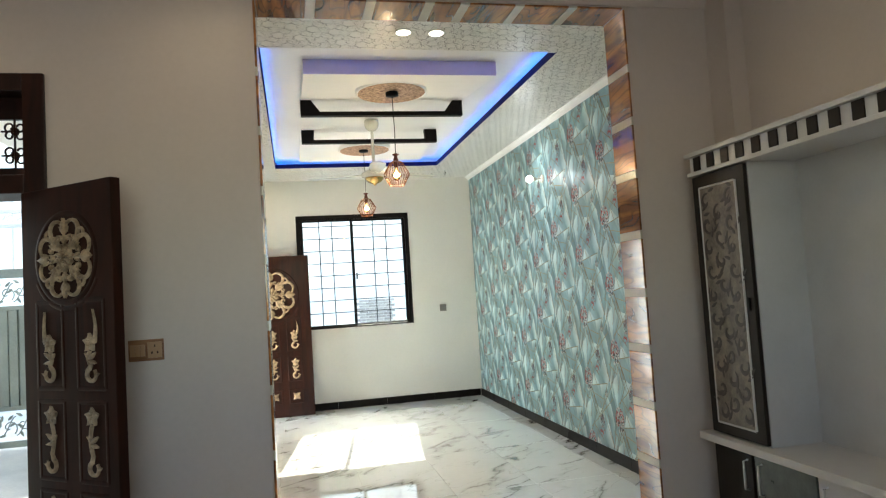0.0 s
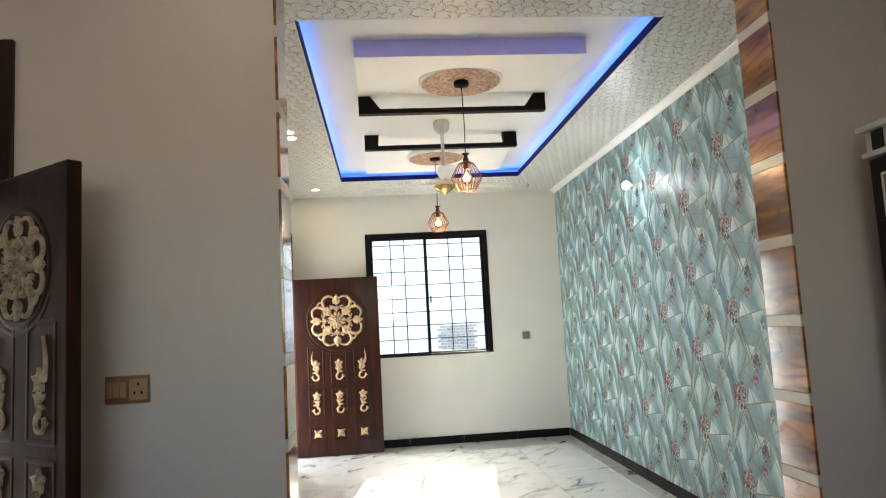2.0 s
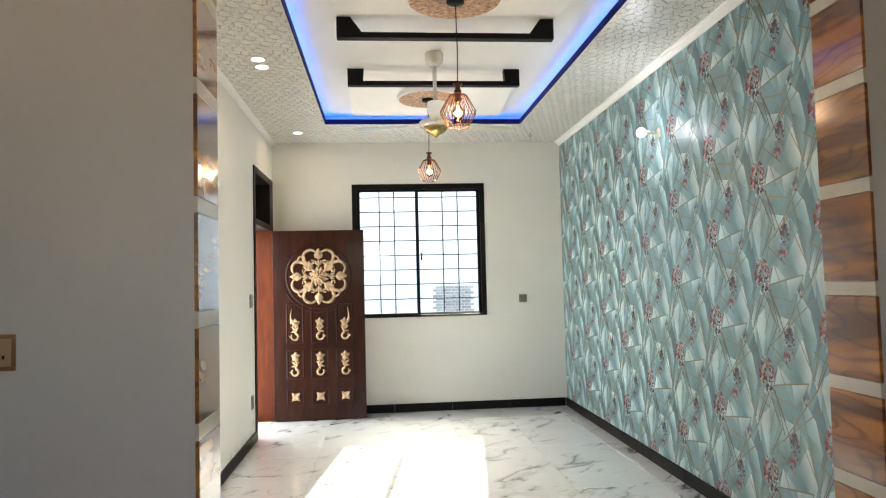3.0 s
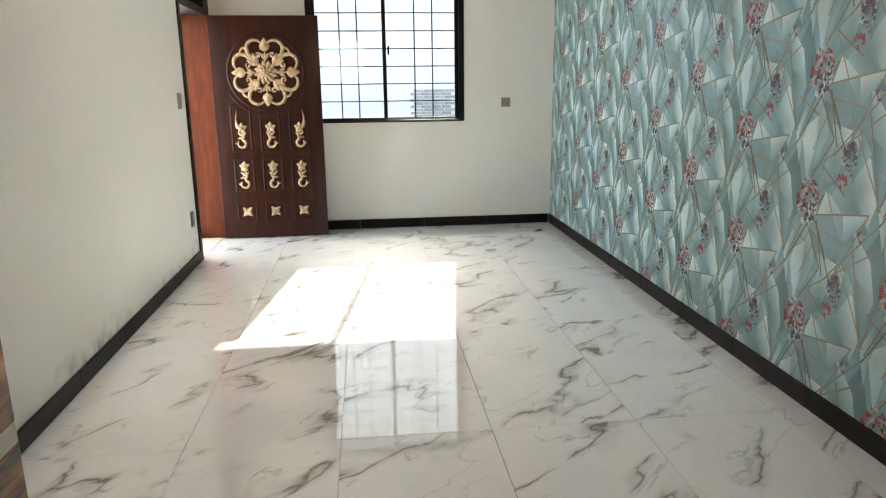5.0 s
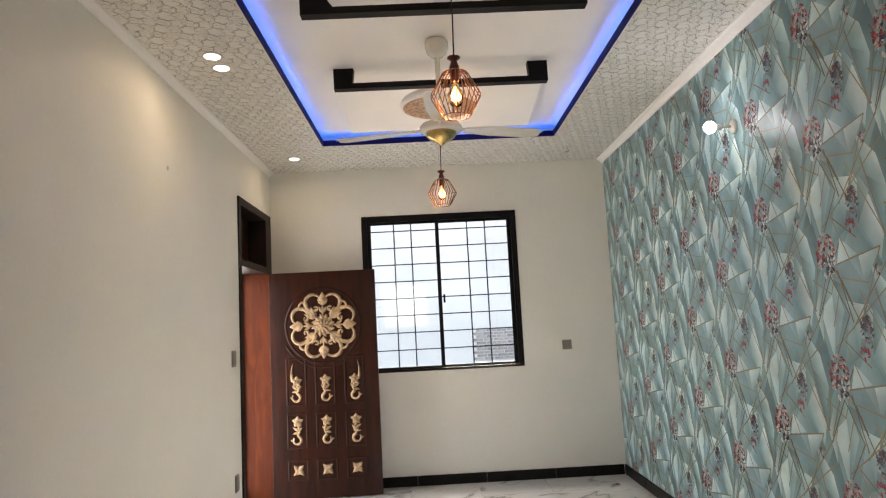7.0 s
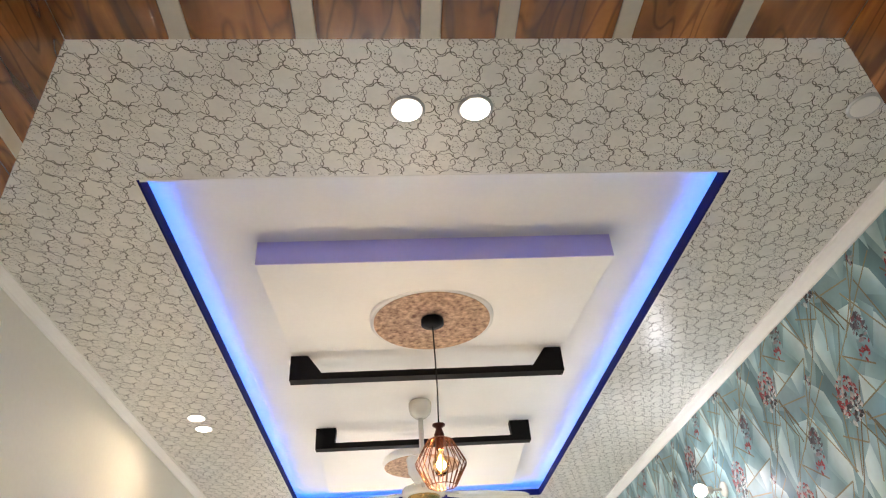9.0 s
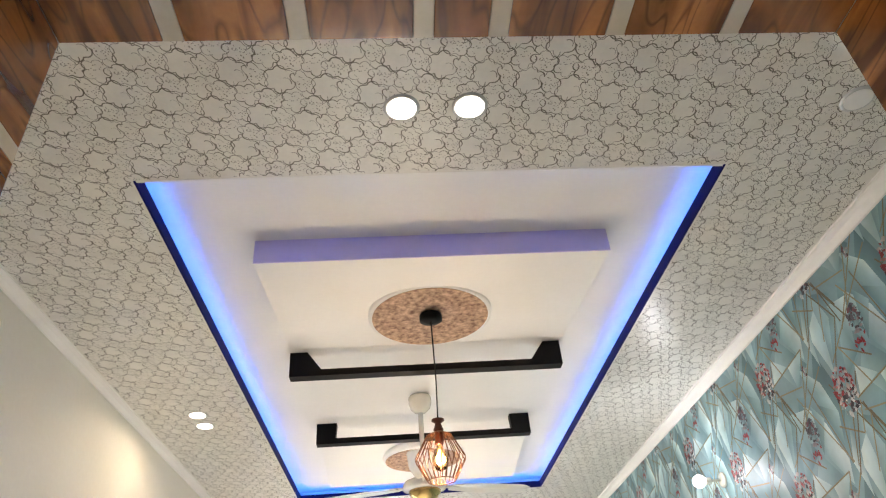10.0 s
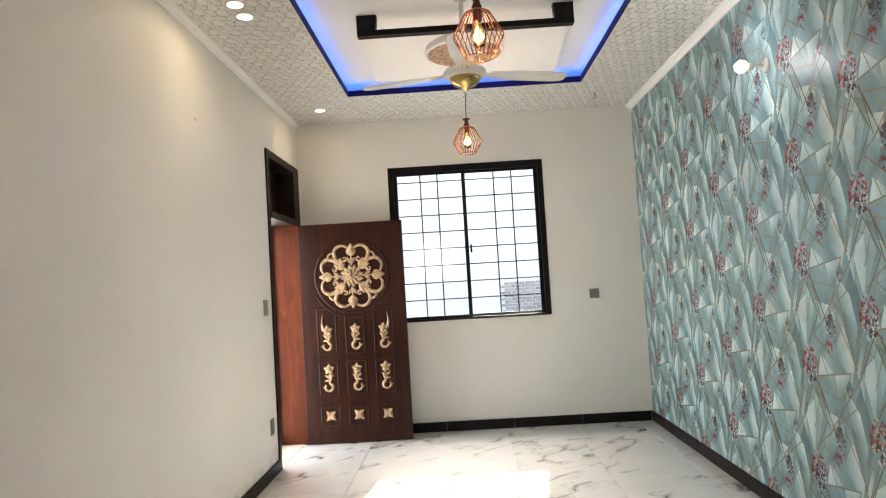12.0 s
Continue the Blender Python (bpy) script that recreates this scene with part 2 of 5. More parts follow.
def printed(name, rough):
    """Wallpaper whose print is carried by the mesh colours, with a mottled watercolour wash."""
    m = material(name, (0.5, 0.5, 0.5), rough=rough, vary=0.05, bump=0.03, spec=0.6)
    nt = m.node_tree
    b = nt.nodes["Principled BSDF"]
    col, tc, n = nt.nodes.new("ShaderNodeVertexColor"), nt.nodes.new("ShaderNodeTexCoord"), nt.nodes.new("ShaderNodeTexNoise")
    col.layer_name = "print"
    n.inputs["Scale"].default_value, n.inputs["Detail"].default_value = 7.0, 4
    nt.links.new(tc.outputs["Object"], n.inputs["Vector"])
    mr = nt.nodes.new("ShaderNodeMapRange")
    mr.inputs["From Min"].default_value, mr.inputs["From Max"].default_value = 0.3, 0.7
    mr.inputs["To Min"].default_value, mr.inputs["To Max"].default_value = 0.78, 1.2
    nt.links.new(n.outputs["Fac"], mr.inputs["Value"])
    vm = nt.nodes.new("ShaderNodeVectorMath")
    vm.operation = "SCALE"
    nt.links.new(col.outputs["Color"], vm.inputs[0])
    nt.links.new(mr.outputs["Result"], vm.inputs["Scale"])
    wash, drift, tinge = nt.nodes.new("ShaderNodeTexNoise"), nt.nodes.new("ShaderNodeMapRange"), nt.nodes.new("ShaderNodeMix")
    wash.inputs["Scale"].default_value, wash.inputs["Detail"].default_value = 3.1, 3
    nt.links.new(tc.outputs["Object"], wash.inputs["Vector"])
    drift.inputs["From Min"].default_value, drift.inputs["From Max"].default_value, drift.inputs["To Max"].default_value = 0.42, 0.68, 0.5
    nt.links.new(wash.outputs["Fac"], drift.inputs["Value"])
    tinge.data_type, tinge.blend_type = "RGBA", "MULTIPLY"
    tinge.inputs["B"].default_value = (0.82, 0.98, 1.10, 1)
    nt.links.new(drift.outputs["Result"], tinge.inputs["Factor"])
    nt.links.new(vm.outputs[0], tinge.inputs["A"])
    nt.links.new(tinge.outputs["Result"], b.inputs["Base Color"])
    return m


WALL = material("cream_wall_paint", (0.78, 0.77, 0.71), rough=0.55, vary=0.025, scale=1.3, fine=45, bump=0.04)
WALL_STAINED = WALL.copy()
nt = WALL_STAINED.node_tree
paint = nt.nodes["Principled BSDF"].inputs["Base Color"].links[0].from_socket
tc, blot = nt.nodes.new("ShaderNodeTexCoord"), nt.nodes.new("ShaderNodeTexNoise")
blot.inputs["Scale"].default_value, blot.inputs["Detail"].default_value = 9.0, 6
nt.links.new(tc.outputs["Object"], blot.inputs["Vector"])
for y, z, sy, sz, weight in ((5.55, 0.10, 0.75, 0.13, 0.9), (6.9, 0.08, 0.9, 0.09, 0.6), (7.62, 0.12, 0.16, 0.10, 0.8), (4.6, 0.07, 0.5, 0.08, 0.5)):
    # grey hand and mop smears above the skirting
    mp, gr, mu, mix = nt.nodes.new("ShaderNodeMapping"), nt.nodes.new("ShaderNodeTexGradient"), nt.nodes.new("ShaderNodeMath"), nt.nodes.new("ShaderNodeMix")
    mp.vector_type, gr.gradient_type, mu.operation, mix.data_type = "TEXTURE", "SPHERICAL", "MULTIPLY", "RGBA"
    mp.inputs["Location"].default_value, mp.inputs["Scale"].default_value = (0, y, z), (1, sy, sz)
    nt.links.new(tc.outputs["Object"], mp.inputs["Vector"])
    nt.links.new(mp.outputs["Vector"], gr.inputs["Vector"])
    mr = nt.nodes.new("ShaderNodeMapRange")
    mr.inputs["From Min"].default_value, mr.inputs["From Max"].default_value, mr.inputs["To Max"].default_value = 0.42, 0.66, weight
    nt.links.new(blot.outputs["Fac"], mr.inputs["Value"])
    nt.links.new(gr.outputs["Fac"], mu.inputs[0])
    nt.links.new(mr.outputs["Result"], mu.inputs[1])
    nt.links.new(mu.outputs[0], mix.inputs["Factor"])
    nt.links.new(paint, mix.inputs["A"])
    mix.inputs["B"].default_value = (0.26, 0.25, 0.23, 1)
    paint = mix.outputs["Result"]
nt.links.new(paint, nt.nodes["Principled BSDF"].inputs["Base Color"])
HALL_WALL = material("beige_wall_paint", (0.59, 0.52, 0.47), rough=0.5, vary=0.03, scale=1.2, fine=45, bump=0.04)
WHITE = material("white_ceiling_paint", (0.87, 0.86, 0.84), rough=0.6, vary=0.02, scale=2, fine=50, bump=0.03)
PAPER_CEIL = material("ceiling_paper", (0.80, 0.78, 0.73), rough=0.33, vary=0.05, scale=9, fine=90, bump=0.03)
INK = material("dark_paper_ink", (0.11, 0.10, 0.08), rough=0.4, vary=0.2, scale=14, tint=(0.20, 0.185, 0.155), bump=0.0)
INK_DOT = material("grey_paper_ink", (0.21, 0.195, 0.16), rough=0.4, vary=0.15, scale=14, bump=0.0)
HALL_CEIL = squiggle_paper("hall_ceiling_paper", (0.6, 0.58, 0.56), (0.10, 0.09, 0.08), 16.0)
TILE = marble_tiles("white_marble_tile")
GROUT = material("grout", (0.44, 0.43, 0.41), rough=0.9, vary=0.1)
BASE = material("dark_skirting_tile", (0.011, 0.009, 0.008), rough=0.45, vary=0.2, scale=9, fine=70, by_object=0.15, spec=0.14)
NAVY = material("navy_lip_paint", (0.004, 0.006, 0.11), rough=0.7, vary=0.1, spec=0.15)
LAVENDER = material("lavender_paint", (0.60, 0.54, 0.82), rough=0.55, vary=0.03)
BLACK = material("black_paint", (0.006, 0.005, 0.0045), rough=0.5, vary=0.15, spec=0.14)
ALU = material("black_aluminium", (0.007, 0.006, 0.006), rough=0.45, vary=0.1, spec=0.16)
IRON = material("grille_iron", (0.010, 0.010, 0.010), rough=0.6, vary=0.2, spec=0.2)
DOOR = grain_wood("polished_mahogany", (0.033, 0.007, 0.0024), (0.017, 0.004, 0.0016), 12, 0.38, coat=0.06, axis=2)
DOOR_DARK = grain_wood("dark_polished_wood", (0.032, 0.0078, 0.0038), (0.015, 0.0042, 0.0024), 12, 0.38, coat=0.06, axis=2)
# door frame wood in two tones: daylight in the red one, shade in the dark
JAMB = grain_wood("daylit_door_frame_wood", (0.095, 0.021, 0.006), (0.065, 0.014, 0.005), 14, 0.6, coat=0.0, axis=2)
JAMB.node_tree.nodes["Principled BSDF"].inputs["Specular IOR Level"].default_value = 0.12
FRAME_DARK = grain_wood("shaded_door_frame_wood", (0.018, 0.009, 0.007), (0.010, 0.006, 0.005), 14, 0.5, coat=0.0, axis=2)
CARVED = material("gilded_carving", (0.47, 0.32, 0.18), rough=0.42, vary=0.3, scale=25, fine=120, bump=0.15)
CARVED_PALE = material("pale_carving", (0.42, 0.32, 0.21), rough=0.45, vary=0.3, scale=25, fine=120, bump=0.15)
BOARD = grain_wood("walnut_reveal_tile", (0.48, 0.185, 0.045), (0.15, 0.052, 0.016), 7, 0.16, coat=0.5, axis=1, by_object=0.2, veins=(0.035, 0.013, 0.006))
STRIP = material("cream_reveal_strip", (0.62, 0.57, 0.47), rough=0.25, vary=0.05)
PAPER = printed("teal_wallpaper", 0.36)
COPPER = material("copper_wire", (0.17, 0.07, 0.03), rough=0.36, metal=0.7, vary=0.1)
BRASS = material("polished_brass", (0.56, 0.39, 0.15), rough=0.25, metal=1.0, vary=0.08)
FAN_WHITE = material("cream_enamel", (0.74, 0.72, 0.64), rough=0.25, vary=0.03, coat=0.3)
ROSE = material("brown_mottled_paper", (0.62, 0.42, 0.28), rough=0.6, scale=42, fine=110, tint=(0.13, 0.045, 0.02), bump=0.1)
PLASTIC = material("grey_switch_plastic", (0.24, 0.22, 0.19), rough=0.35, vary=0.05)
PLASTIC_DARK = material("grey_switch_key", (0.20, 0.18, 0.16), rough=0.35, vary=0.05)
PLATE = grain_wood("wood_print_switch_plate", (0.34, 0.18, 0.09), (0.20, 0.10, 0.05), 20, 0.3, axis=0)
PLATE_KEY = material("tan_switch_key", (0.42, 0.25, 0.13), rough=0.3, vary=0.06)
CAB_WHITE = material("white_cabinet_laminate", (0.52, 0.51, 0.50), rough=0.35, vary=0.03)
CAB_DARK = material("dark_cabinet_laminate", (0.015, 0.011, 0.009), rough=0.4, vary=0.15, spec=0.16)
CAB_PANEL = material("taupe_patterned_panel", (0.17, 0.140, 0.112), rough=0.45, vary=0.30, scale=14, fine=90)
CAB_SCROLL = material("dark_scroll_print", (0.036, 0.028, 0.024), rough=0.4, vary=0.1)
CAB_TEAL = material("teal_grey_drawer_laminate", (0.06, 0.08, 0.08), rough=0.3, vary=0.2, scale=12)
STEEL = material("brushed_steel", (0.6, 0.6, 0.6), rough=0.3, metal=1.0, vary=0.05)
GLASS = glass("window_glass")
DARK_GLASS = glass("dark_transom_glass", (0.05, 0.04, 0.04), 0.1)
BULB = glowing("warm_bulb", (1.0, 0.50, 0.15), BULB_GLOW)
SOCKET = material("dark_copper_socket", (0.10, 0.028, 0.016), rough=0.35, metal=0.6, vary=0.2)
AMBER = glass("amber_bulb_glass", (1.0, 0.66, 0.30))
DOWN = glowing("downlight_lens", (1.0, 0.93, 0.82), DOWN_GLOW)
LED = glowing("blue_led_strip", (0.004, 0.16, 1.0), LED_GLOW)
SPOT = glowing("white_wall_bulb", (1.0, 0.98, 0.95), SPOT_GLOW)
PLASTER = material("white_outdoor_plaster", (0.86, 0.80, 0.71), rough=0.8, vary=0.06, scale=0.8, fine=20, bump=0.1)
CONCRETE = material("pale_concrete_ground", (0.58, 0.555, 0.50), rough=0.85, vary=0.1, scale=1.5, fine=40, bump=0.2)
BRICK = material("weathered_brick", (0.42, 0.37, 0.33), rough=0.85, vary=0.15, scale=9, by_object=0.2)
GATE_SHEET = material("grey_green_gate_sheet", (0.20, 0.21, 0.17), rough=0.45, vary=0.12, scale=3)
GATE_WHITE = material("white_gate_paint", (0.72, 0.73, 0.74), rough=0.4, vary=0.05)


# ---- mesh helpers ----
def box(bm, x0, y0, z0, x1, y1, z1, bevel=0.0):
    made = bmesh.ops.create_cube(bm, size=1.0, matrix=Matrix.Translation(((x0 + x1) / 2, (y0 + y1) / 2, (z0 + z1) / 2)) @ Matrix.Diagonal((x1 - x0, y1 - y0, z1 - z0, 1)))
    if bevel:
        edges = {e for v in made["verts"] for e in v.link_edges}
        bmesh.ops.bevel(bm, geom=list(edges), offset=bevel, segments=2, affect="EDGES", profile=0.6)


def boxed(*args):
    bm = bmesh.new()
    box(bm, *args)
    return bm


def lathe(bm, profile, cx, cy, steps=24):
    """A turned body round the upright through cx, cy: profile of (radius, z)."""
    rings = []
    for r, z in profile:
        rings.append([bm.verts.new((cx + r * math.cos(2 * math.pi * k / steps), cy + r * math.sin(2 * math.pi * k / steps), z)) for k in range(steps)])
    for a, c in zip(rings, rings[1:]):
        for k in range(steps):
            bm.faces.new((a[k], a[(k + 1) % steps], c[(k + 1) % steps], c[k]))
    bm.faces.new(rings[0][::-1])
    bm.faces.new(rings[-1])
    bmesh.ops.recalc_face_normals(bm, faces=bm.faces)


def tube(bm, points, radius, sides=6):
    """A round bar through points."""
    rings = []
    points = [Vector(p) for p in points]
    for i, p in enumerate(points):
        way = (points[min(i + 1, len(points) - 1)] - points[max(i - 1, 0)]).normalized()
        side = way.cross(Vector((0.31, 0.17, 0.93))).normalized()
        up = side.cross(way)
        rings.append([bm.verts.new(p + radius * (math.cos(2 * math.pi * k / sides) * side + math.sin(2 * math.pi * k / sides) * up)) for k in range(sides)])
    for a, c in zip(rings, rings[1:]):
        for k in range(sides):
            bm.faces.new((a[k], a[(k + 1) % sides], c[(k + 1) % sides], c[k]))
    bm.faces.new(rings[0][::-1])
    bm.faces.new(rings[-1])


def ribbon(bm, points, widths, height, place):
    """A carved strand: a ridged band along 2D points, laid on a plane by place(u, v, h)."""
    rows = []
    n = len(points)
    for i, (u, v) in enumerate(points):
        a, c = points[max(i - 1, 0)], points[min(i + 1, n - 1)]
        d = Vector((c[0] - a[0], c[1] - a[1]))
        d = d.normalized() if d.length else Vector((1, 0))
        nx, ny = -d.y, d.x
        w = widths[i] if isinstance(widths, (list, tuple)) else widths
        rows.append([bm.verts.new(place(u + nx * w * s, v + ny * w * s, height * h)) for s, h in ((-0.5, 0), (-0.38, 0.7), (0, 1), (0.38, 0.7), (0.5, 0))])
    for a, c in zip(rows, rows[1:]):
        for k in range(4):
            bm.faces.new((a[k], c[k], c[k + 1], a[k + 1]))
    return rows


def spiral(cu, cv, r0, r1, a0, a1, n=14):
    return [(cu + (r0 + (r1 - r0) * i / n) * math.cos(a0 + (a1 - a0) * i / n), cv + (r0 + (r1 - r0) * i / n) * math.sin(a0 + (a1 - a0) * i / n)) for i in range(n + 1)]


def leaf_shape(bm, u, v, ang, length, width, height, place):
    pts = [(u + math.cos(ang) * length * i / 6, v + math.sin(ang) * length * i / 6) for i in range(7)]
    ribbon(bm, pts, [width * w for w in (0.35, 0.8, 1.0, 0.95, 0.75, 0.42, 0.05)], height, place)


def finish(name, bm, mat, smooth=False):
    me = bpy.data.meshes.new(name)
    bmesh.ops.recalc_face_normals(bm, faces=bm.faces)
    bm.to_mesh(me)
    bm.free()
    me.materials.append(mat)
    if smooth:
        me.shade_smooth()
    return me


def part(name, bm, mat, parent=None, label="", smooth=False):
    ob = new(name, finish(name, bm, mat, smooth))
    if parent:
        ob.parent = parent
    if label:
        tagged(ob, label)
    return ob


def structure(name, bm, mat, label, category):
    return tagged(part(name, bm, mat), label, category, kind="structure")


def empty(name, x, y, z, label, category, group="", kind=""):
    ob = new(name)
    ob.empty_display_size = 0.1
    ob.matrix_world = Matrix.Translation((x, y, z))
    return tagged(ob, label, category, group, kind)


def hung(name, bm, mat, thing, label="", smooth=False):
    """A part whose mesh is given in the world's metres, under a thing that stands elsewhere."""
    ob = part(name, bm, mat, None, label, smooth)
    ob.parent = thing
    ob.matrix_parent_inverse = thing.matrix_world.inverted()
    return ob


# ---- plan ----
X0, X1, Y0, Y1, ZC, ZT = 0.0, 3.18, 3.52, 8.83, 2.94, 3.045
TX0, TX1, TY0, TY1 = 0.648, 2.558, 4.093, 7.945
OX0, OX1, OZ = 0.671, 2.613, 2.888
HX0, HX1, HY0, HY1, HZ = -1.9, 3.22, -1.3, 3.30, 2.99
PX, PY = 3.115, 3.125  # inner corner of the pier beside the opening
WX0, WX1, WZ0, WZ1 = 0.854, 2.312, 1.022, 2.483


def pierced(lo, hi, a0, a1, z0, z1, holes, along_y=False):
    """One connected wall from lo to hi across its thickness, from a0 to a1 along it, with rectangular holes (a, c, z, z)."""
    us = sorted({a0, a1, *(h[0] for h in holes), *(h[1] for h in holes)})
    vs = sorted({z0, z1, *(h[2] for h in holes if h[2] > z0), *(h[3] for h in holes)})
    bm, made = bmesh.new(), {}

    def vert(i, j, side):
        if (i, j, side) not in made:
            t = hi if side else lo
            made[i, j, side] = bm.verts.new((t, us[i], vs[j]) if along_y else (us[i], t, vs[j]))
        return made[i, j, side]

    def solid(i, j):
        if not (0 <= i < len(us) - 1 and 0 <= j < len(vs) - 1):
            return False
        u, v = (us[i] + us[i + 1]) / 2, (vs[j] + vs[j + 1]) / 2
        return not any(h[0] < u < h[1] and h[2] < v < h[3] for h in holes)

    for i in range(len(us) - 1):
        for j in range(len(vs) - 1):
            if not solid(i, j):
                continue
            ring = ((i, j), (i + 1, j), (i + 1, j + 1), (i, j + 1))
            for side in (0, 1):
                bm.faces.new([vert(p, q, side) for p, q in ring])
            for k, (di, dj) in enumerate(((0, -1), (1, 0), (0, 1), (-1, 0))):
                if not solid(i + di, j + dj):
                    p, q = ring[k], ring[(k + 1) % 4]
                    bm.faces.new((vert(*p, 0), vert(*q, 0), vert(*q, 1), vert(*p, 1)))
    return bm


structure("wall_far", pierced(Y1, 9.05, -0.22, 3.40, 0, 3.25, [(WX0, WX1, WZ0, WZ1)]), WALL, "smooth cream painted wall with a window opening", "wall")
structure("wall_left", pierced(-0.22, 0, Y0, Y1, 0, 3.25, [(7.735, 8.80, 0, 2.52)], True), WALL_STAINED, "cream painted wall with a side door opening", "wall")
structure("wall_right", boxed(X1, Y0, 0, 3.40, Y1, 3.25), WALL, "wall behind teal floral wallpaper", "wall")
structure("wall_between", pierced(HY1, Y0, HX0, 3.40, 0, 3.25, [(OX0 - 0.012, OX1 + 0.012, 0, OZ + 0.012), (-1.54, -0.26, 0, 2.505)]), HALL_WALL, "beige painted wall with a wide opening", "wall")
structure("wall_hall_right", boxed(HX1, HY0, 0, 3.40, HY1, 3.25), HALL_WALL, "beige painted hall wall", "wall")
structure("wall_pier", boxed(PX, PY, 0, HX1, HY1, HZ), HALL_WALL, "narrow beige painted pier in the hall corner", "wall")
structure("wall_hall_left", boxed(HX0 - 0.22, HY0 - 0.22, 0, HX0, Y0, 3.25), HALL_WALL, "beige painted hall wall", "wall")
# opening added out of view, to hold the hall's fill lamp
structure("wall_hall_back", pierced(HY0 - 0.22, HY0, HX0, 3.40, 0, 3.25, [(-0.4, 1.4, 1.45, 2.45)]), HALL_WALL, "beige painted hall wall", "wall")

bm = bmesh.new()
box(bm, X0, Y0, ZC, TX0 - 0.001, Y1, ZC + 0.015)
box(bm, TX1 + 0.001, Y0, ZC, X1, Y1, ZC + 0.015)
box(bm, TX0 - 0.001, Y0, ZC, TX1 + 0.001, TY0 - 0.001, ZC + 0.015)
box(bm, TX0 - 0.001, TY1 + 0.001, ZC, TX1 + 0.001, Y1, ZC + 0.015)
border = structure("ceiling_border", bm, PAPER_CEIL, "lowered ceiling band with squiggle printed paper", "ceiling")


def ceiling_print():
    """Ink on the ceiling paper: wavy flower outlines, curls and dotted petals on a slanting repeat of 0.15 by 0.16 m."""
    rnd = random.Random(11)
    A, B = Vector((0.122, 0.030)), Vector((-0.071, 0.131))
    ZP = ZC - 0.0006
    strokes, dots = [], []

    def blob(cu, cv, ru, rv, lobes, amp, phase, turn, gap=0.0):
        """A lobed closed outline with cusps between its lobes; gap leaves it open for a stretch."""
        out, n = [], 44
        for k in range(int(n * (1 - gap)) + 1):
            q = 2 * math.pi * k / n
            r = 1 - amp + 2 * amp * abs(math.sin(lobes * q / 2 + phase)) ** 0.7
            u, v = ru * r * math.cos(q), rv * r * math.sin(q)
            out.append((cu + u * math.cos(turn) - v * math.sin(turn), cv + u * math.sin(turn) + v * math.cos(turn)))
        return out

    def curl(u, v, a, length, bend):
        return [(u + length * f / 7 * math.cos(a + bend * f / 7), v + length * f / 7 * math.sin(a + bend * f / 7)) for f in range(8)]

    strokes.append((blob(0, 0, 0.038, 0.042, 6, 0.16, 0.3, 0.2, 0.05), 0.0042))
    strokes.append((blob(0.062, 0.011, 0.023, 0.038, 5, 0.22, 0.9, -0.5), 0.0036))
    strokes.append((blob(-0.038, 0.066, 0.036, 0.029, 5, 0.20, 0.2, 0.5), 0.0042))
    strokes.append((blob(0.026, 0.081, 0.029, 0.033, 5, 0.24, 0.5, -0.2, 0.06), 0.0034))
    for args in ((0.010, -0.004, -0.7, 0.028, 1.5), (-0.024, 0.058, 0.4, 0.034, -1.2), (0.055, 0.045, 2.2, 0.030, -1.2)):
        strokes.append((curl(*args), 0.0030))
    for cu, cv, ru, rv, n in ((0.062, 0.011, 0.018, 0.031, 24), (-0.038, 0.066, 0.029, 0.022, 30), (0.026, 0.081, 0.021, 0.024, 12)):
        for _ in range(n):
            a, r = rnd.random() * 6.283, math.sqrt(rnd.random())
            dots.append((cu + ru * r * math.cos(a), cv + rv * r * math.sin(a), 0.0014 + 0.0009 * rnd.random()))

    def on_paper(u, v):
        return X0 + 0.05 < u < X1 - 0.055 and Y0 + 0.004 < v < Y1 - 0.004 and not (TX0 - 0.006 < u < TX1 + 0.006 and TY0 - 0.006 < v < TY1 + 0.006)

    lines, spots = [[], []], [[], []]

    def face(into, corners):
        if all(on_paper(u, v) for u, v in corners):
            first = len(into[0])
            into[0].extend((u, v, ZP) for u, v in corners)
            into[1].append(tuple(range(first, first + 4)))

    for i in range(-14, 72):
        for j in range(-4, 50):
            o = A * i + B * j + Vector((X0, Y0 - 1.0))
            if not (X0 - 0.2 < o.x < X1 + 0.2 and Y0 - 0.2 < o.y < Y1 + 0.2):
                continue
            sway = rnd.random() * 6.283
            for pts, width in strokes:
                n = len(pts)
                side = []
                for k, (u, v) in enumerate(pts):
                    p, q = pts[max(k - 1, 0)], pts[min(k + 1, n - 1)]
                    d = Vector((q[0] - p[0], q[1] - p[1])).normalized()
                    w = width * (0.62 + 0.30 * math.sin(k * 0.33 + sway))
                    side.append(((o.x + u - d.y * w / 2, o.y + v + d.x * w / 2), (o.x + u + d.y * w / 2, o.y + v - d.x * w / 2)))
                for p, q in zip(side, side[1:]):
                    face(lines, (p[0], q[0], q[1], p[1]))
            for u, v, r in dots:
                face(spots, ((o.x + u + r, o.y + v), (o.x + u, o.y + v + r), (o.x + u - r, o.y + v), (o.x + u, o.y + v - r)))
    for name, (verts, faces), mat in (("print_outlines", lines, INK), ("print_dots", spots, INK_DOT)):
        me = bpy.data.meshes.new(name)
        me.from_pydata(verts, [], faces)
        me.materials.append(mat)
        ob = new(name, me)
        ob.parent = border
        tagged(ob, "dark ink print on the ceiling paper", kind="stuff")


